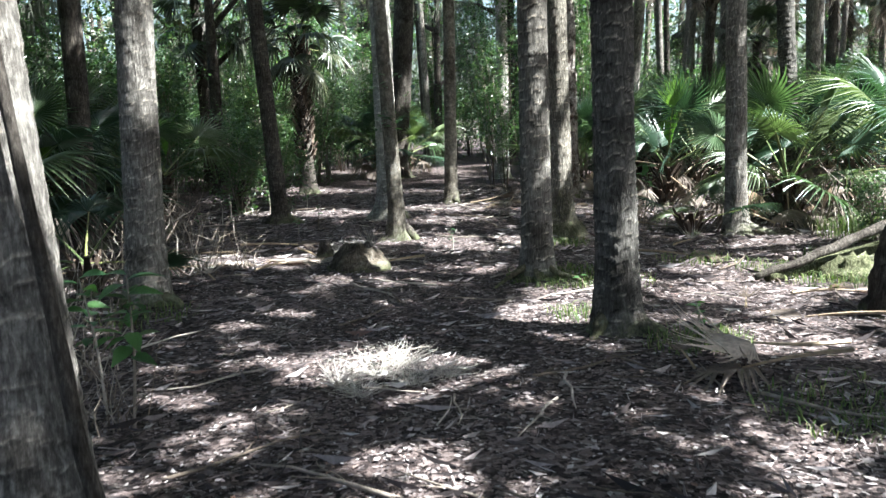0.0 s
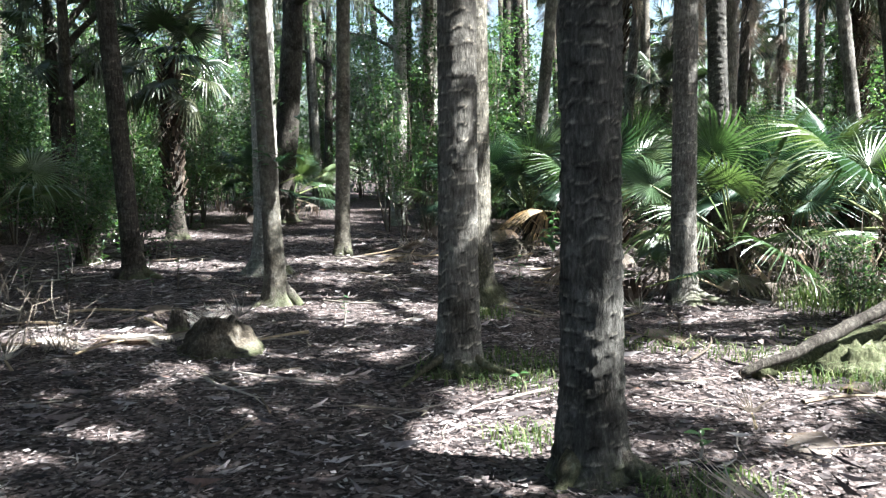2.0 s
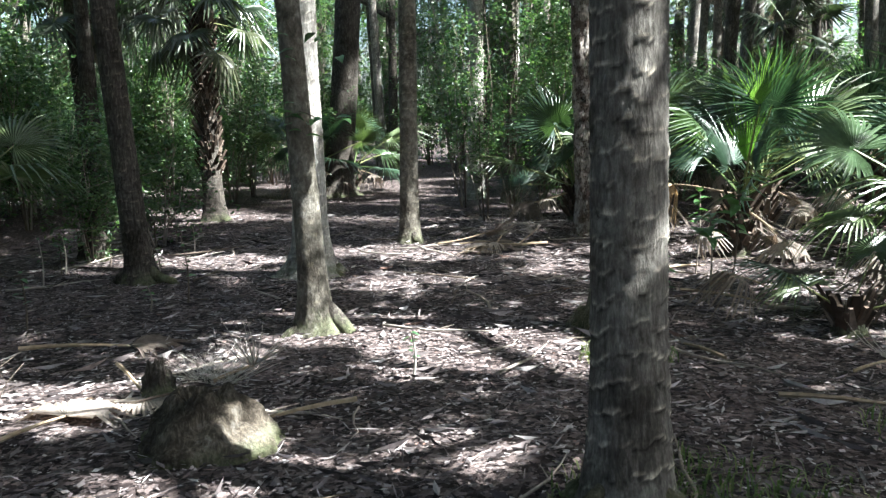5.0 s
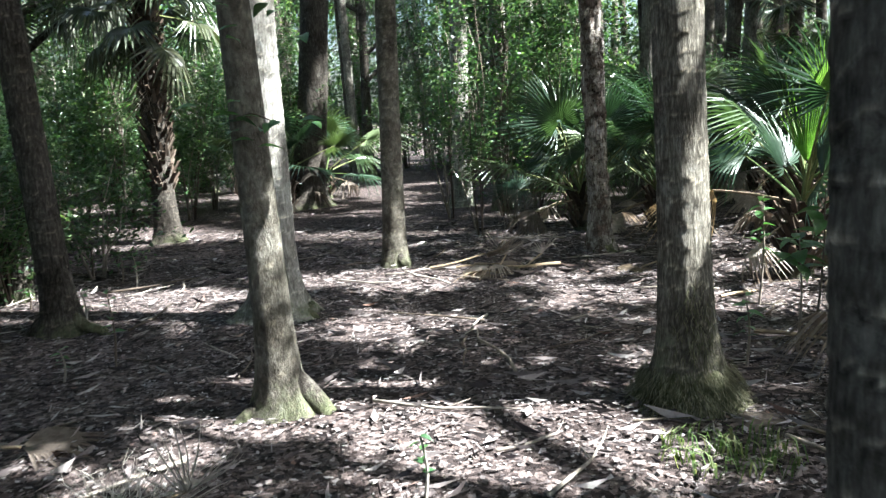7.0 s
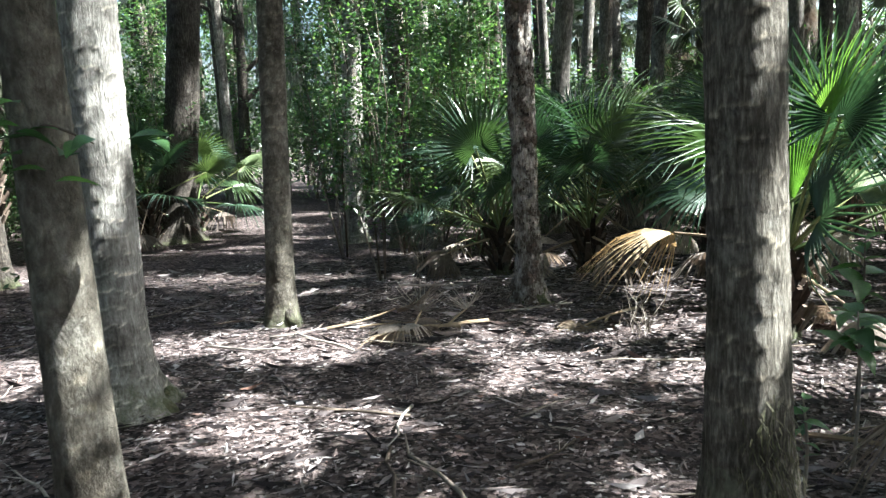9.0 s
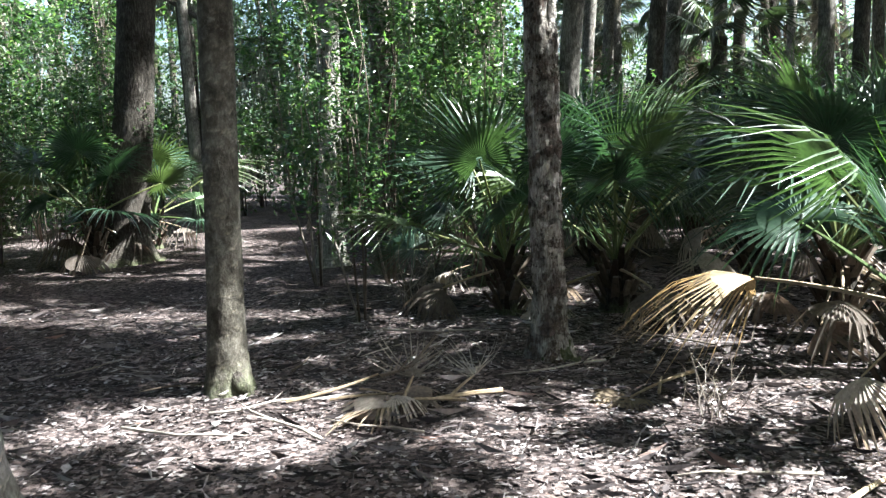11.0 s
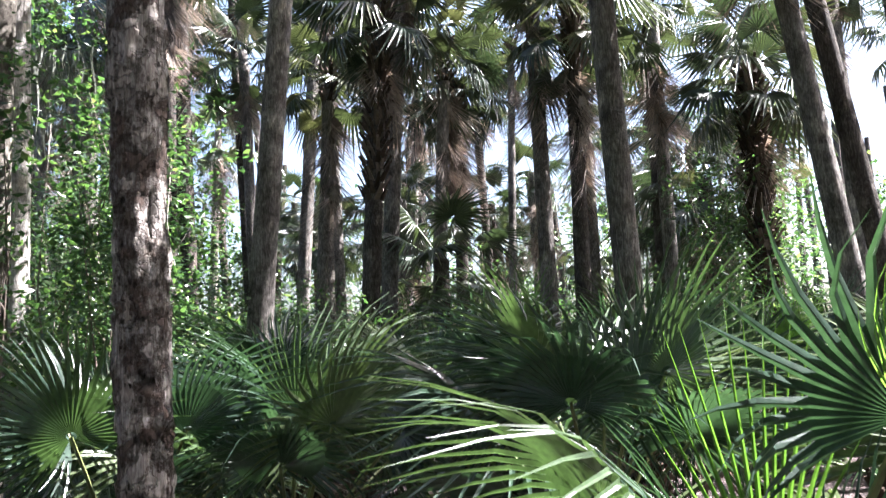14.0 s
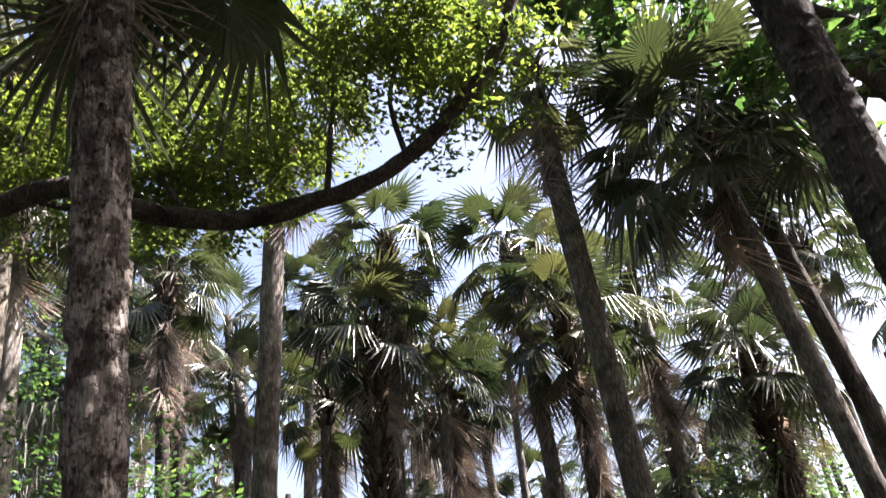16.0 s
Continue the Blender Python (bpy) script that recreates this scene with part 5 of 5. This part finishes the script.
STICKS = [stick_mesh(k) for k in range(5)]
for k in range(170):
    x, y = r4.uniform(-4, 4.5), r4.uniform(2.2, 17)
    ob = tagged(new("stick", STICKS[k % 5]), "thin grey dead stick on the leaf litter", "stick", "fallen sticks")
    ob.matrix_basis = pose(x, y, gz(x, y) + 0.012, 0, r4.uniform(-4, 1), r4.uniform(0, 360)) @ Matrix.Scale(r4.uniform(0.3, 0.9), 4)
for x, y, az, size in ((0.45, 7.9, 60, 0.6), (-0.35, 7.0, 110, 0.7), (0.6, 9.6, 60, 0.8), (-0.1, 10.9, -20, 0.8), (2.7, 10.9, 0, 1.1), (1.6, 4.3, -40, 0.8)):
    ob = tagged(new("stick", STICKS[1]), "fallen grey branch on the leaf litter", "stick", "fallen sticks")
    ob.matrix_basis = pose(x, y, gz(x, y) + 0.02, 0, 0, az) @ Matrix.Scale(size, 4)


# ---- bare brush and twigs at the path's edge ----
def brush_mesh(seed, height, spread, count, mat=None):
    r = random.Random(seed)
    s = Soup()
    for _ in range(count):
        a, e = r.uniform(0, 6.28), r.uniform(0.2, 1.0)
        p = Vector((r.gauss(0, 0.12), r.gauss(0, 0.12), -0.03))
        pts = [p]
        d = Vector((math.cos(a) * spread * e, math.sin(a) * spread * e, height * r.uniform(0.4, 1.0)))
        for q in (0.35, 0.7, 1.0):
            pts.append(p + d * q + Vector((r.gauss(0, 0.05), r.gauss(0, 0.05), -0.1 * q * q * e)))
        s.tube(pts, [0.007, 0.005, 0.004, 0.0015], 4, 0, False)
        s.tube([pts[2], pts[2] + Vector((r.gauss(0, 0.2), r.gauss(0, 0.2), r.uniform(0, 0.25)))], [0.003, 0.001], 4, 0, False)
    return s.mesh("brush", [mat or twig_mat])


BRUSH = [brush_mesh(k, 0.9, 0.6, 22) for k in range(3)]
for k, (x, y, size) in enumerate(((-3.0, 8.1, 1.2), (-2.6, 8.9, 1.0), (-3.3, 9.6, 1.3), (-2.1, 9.0, 0.7), (-1.75, 4.3, 0.6), (-2.2, 5.2, 0.8), (-2.9, 6.5, 0.9), (-3.6, 11.6, 1.1), (4.9, 9.6, 1.2), (5.4, 9.0, 1.3), (4.3, 9.9, 0.8), (1.9, 17.6, 0.8), (2.7, 13.9, 0.5))):
    ob = tagged(new("dead_brush", BRUSH[k % 3]), "tangle of bare grey twigs beside the path", "brush", "dead brush", "stuff")
    ob.matrix_basis = pose(x, y, gz(x, y), 0, 0, 70 * k) @ Matrix.Scale(size, 4)


dry_straw = island_material("dry_straw", [(0, (0.3, 0.27, 0.23)), (0.6, (0.5, 0.47, 0.42)), (1, (0.66, 0.63, 0.58))], 0.75, 0.15, 0.2, (1.1, 1.05, 0.95))
WISP = brush_mesh(8, 0.7, 1.1, 60, dry_straw)
for k, (x, y, size) in enumerate(((-0.62, 4.85, 0.26), (-0.4, 5.0, 0.3), (-0.2, 4.85, 0.28), (-0.5, 4.65, 0.22), (0.0, 4.95, 0.24), (-0.3, 5.2, 0.25), (-1.0, 9.85, 0.34), (-1.15, 9.95, 0.28))):
    ob = tagged(new("dry_tuft", WISP), "pale tuft of dry curled twigs on the litter", "dry tuft", "dry tufts", "stuff")
    ob.matrix_basis = pose(x, y, gz(x, y), 0, 0, 65 * k) @ Matrix.Scale(size, 4)


# ---- saplings and seedlings with broad leaves ----
def broad_leaf_mesh(name, mat):
    verts, faces = [], []
    for k in range(6):
        q = k / 5
        w = 0.28 * math.sin(math.pi * q ** 0.8) * (1 - 0.3 * q) + 0.004
        z = 0.15 * q - 0.28 * q * q
        verts += [(q, -w, z + 0.3 * w), (q, 0, z), (q, w, z + 0.3 * w)]
    for k in range(5):
        a = 3 * k
        faces += [(a, a + 1, a + 4, a + 3), (a + 1, a + 2, a + 5, a + 4)]
    return mesh_from(name, verts, faces, [mat], None, True)


BLADE = broad_leaf_mesh("leaf", seedling_mat)


def sapling(seed, x, y, height, leaves, size, lean=(0, 0), label="green sapling with broad leaves on a thin stem", low=0.35):
    r = random.Random(seed)
    ob = tagged(new("sapling"), label, "sapling", "saplings")
    ob.matrix_basis = pose(x, y, gz(x, y))
    tip = Vector((lean[0] * height, lean[1] * height, height))
    piece("stem", limb([(0, 0, -0.03), tip * 0.5 + Vector((0.02, 0, 0)), tip], [0.009, 0.007, 0.003], "stem", twig_mat), ob)
    for k in range(leaves):
        q = low + (1 - low) * (k + 1) / leaves
        m = Matrix.Translation(tip * q) @ pose(0, 0, 0, 0, 0, k * 137 + r.uniform(-20, 20)) @ pose(0, 0, 0, r.uniform(-25, 25), r.uniform(-35, 25), 0) @ Matrix.Scale(size * r.uniform(0.7, 1.15), 4)
        piece("leaf", BLADE, ob, m)


sapling(1, -1.62, 4.25, 0.8, 18, 0.19, (0.05, 0.0), low=0.45)
sapling(2, -1.85, 4.5, 0.75, 14, 0.17, (-0.1, 0.0), low=0.45)
sapling(3, 2.4, 11.25, 0.68, 13, 0.17, (0.02, 0.0), low=0.7)
sapling(4, 1.98, 11.0, 0.4, 9, 0.1)
sapling(5, 2.75, 11.7, 0.9, 14, 0.16, (0.1, 0.05), low=0.5)
sapling(6, 0.1, 9.75, 0.28, 6, 0.07)
sapling(7, 1.62, 5.35, 0.16, 6, 0.07)
sapling(8, 1.75, 5.9, 0.14, 6, 0.07)
sapling(9, 1.15, 7.2, 0.14, 6, 0.06)
sapling(10, -2.0, 11.9, 0.2, 6, 0.08)
sapling(11, 2.7, 12.4, 0.8, 12, 0.14, (0.05, 0.0), low=0.5)
for k in range(16):
    x, y = r4.choice(((-3.2, 14.0), (-3.0, 15.5), (4.9, 8.9), (-3.4, 13.0), (2.0, 18.3), (-2.9, 12.2)))
    sapling(40 + k, x + r4.gauss(0, 0.5), y + r4.gauss(0, 0.6), r4.uniform(0.15, 0.5), 7, r4.uniform(0.06, 0.1), low=0.4)
# a leafy twig on the slender tree
tw = piece("branch", limb([(-0.1, 0, 1.5), (-0.02, -0.12, 1.55), (0.12, -0.2, 1.5)], [0.006, 0.005, 0.002], "branch", twig_mat), bent)
for k in range(30):
    m = Matrix.Translation((r4.uniform(-0.25, 0.28), r4.uniform(-0.3, -0.05), r4.uniform(1.38, 1.62) + (0.5 if k > 18 else 0))) @ pose(0, 0, 0, r4.uniform(-20, 20), r4.uniform(-10, 20), r4.uniform(0, 360)) @ Matrix.Scale(r4.uniform(0.09, 0.14), 4)
    piece("leaf", BLADE, tw, m)


# ---- grass ----
def grass(x, y, rad, count, height, seed):
    g = random.Random(seed)
    s = Soup()
    for _ in range(count):
        d, a = rad * g.random() ** 0.6, g.uniform(0, 6.28)
        px, py = d * math.cos(a), d * math.sin(a)
        h, b, w = height * g.uniform(0.5, 1.3), g.uniform(0, 6.28), g.uniform(0.002, 0.005)
        z = gz(x + px, y + py) - gz(x, y)
        o, t = Vector((px, py, z)), Vector((math.cos(b), math.sin(b), 0))
        side = Vector((-math.sin(b), math.cos(b), 0)) * w
        m, e = o + t * h * 0.25 + Vector((0, 0, h * 0.7)), o + t * h * 0.8 + Vector((0, 0, h * 0.85))
        s.add([o - side, o + side, m + side, m - side, e], [(0, 1, 2, 3), (3, 2, 4)])
    ob = tagged(new("grass", s.mesh("grass", [grass_mat])), "thin green grass at a palm's mossy foot", "grass", kind="stuff")
    ob.matrix_basis = pose(x, y, gz(x, y))


for k, (x, y, rad, n, h) in enumerate(((1.05, 7.85, 0.5, 480, 0.075), (1.35, 7.6, 0.55, 380, 0.07), (1.6, 5.4, 0.35, 380, 0.075), (1.0, 6.3, 0.25, 120, 0.09), (2.0, 4.1, 0.5, 350, 0.07), (3.4, 7.35, 0.5, 500, 0.1), (4.3, 7.7, 0.5, 400, 0.12), (3.0, 7.9, 0.35, 130, 0.08), (3.8, 7.2, 0.4, 200, 0.1), (3.9, 8.2, 0.5, 220, 0.1), (4.9, 9.6, 0.7, 700, 0.25), (1.4, 9.85, 0.3, 220, 0.09), (-2.4, 6.8, 0.4, 200, 0.1), (2.5, 8.4, 0.4, 200, 0.08))):
    grass(x, y, rad, n, h, k)
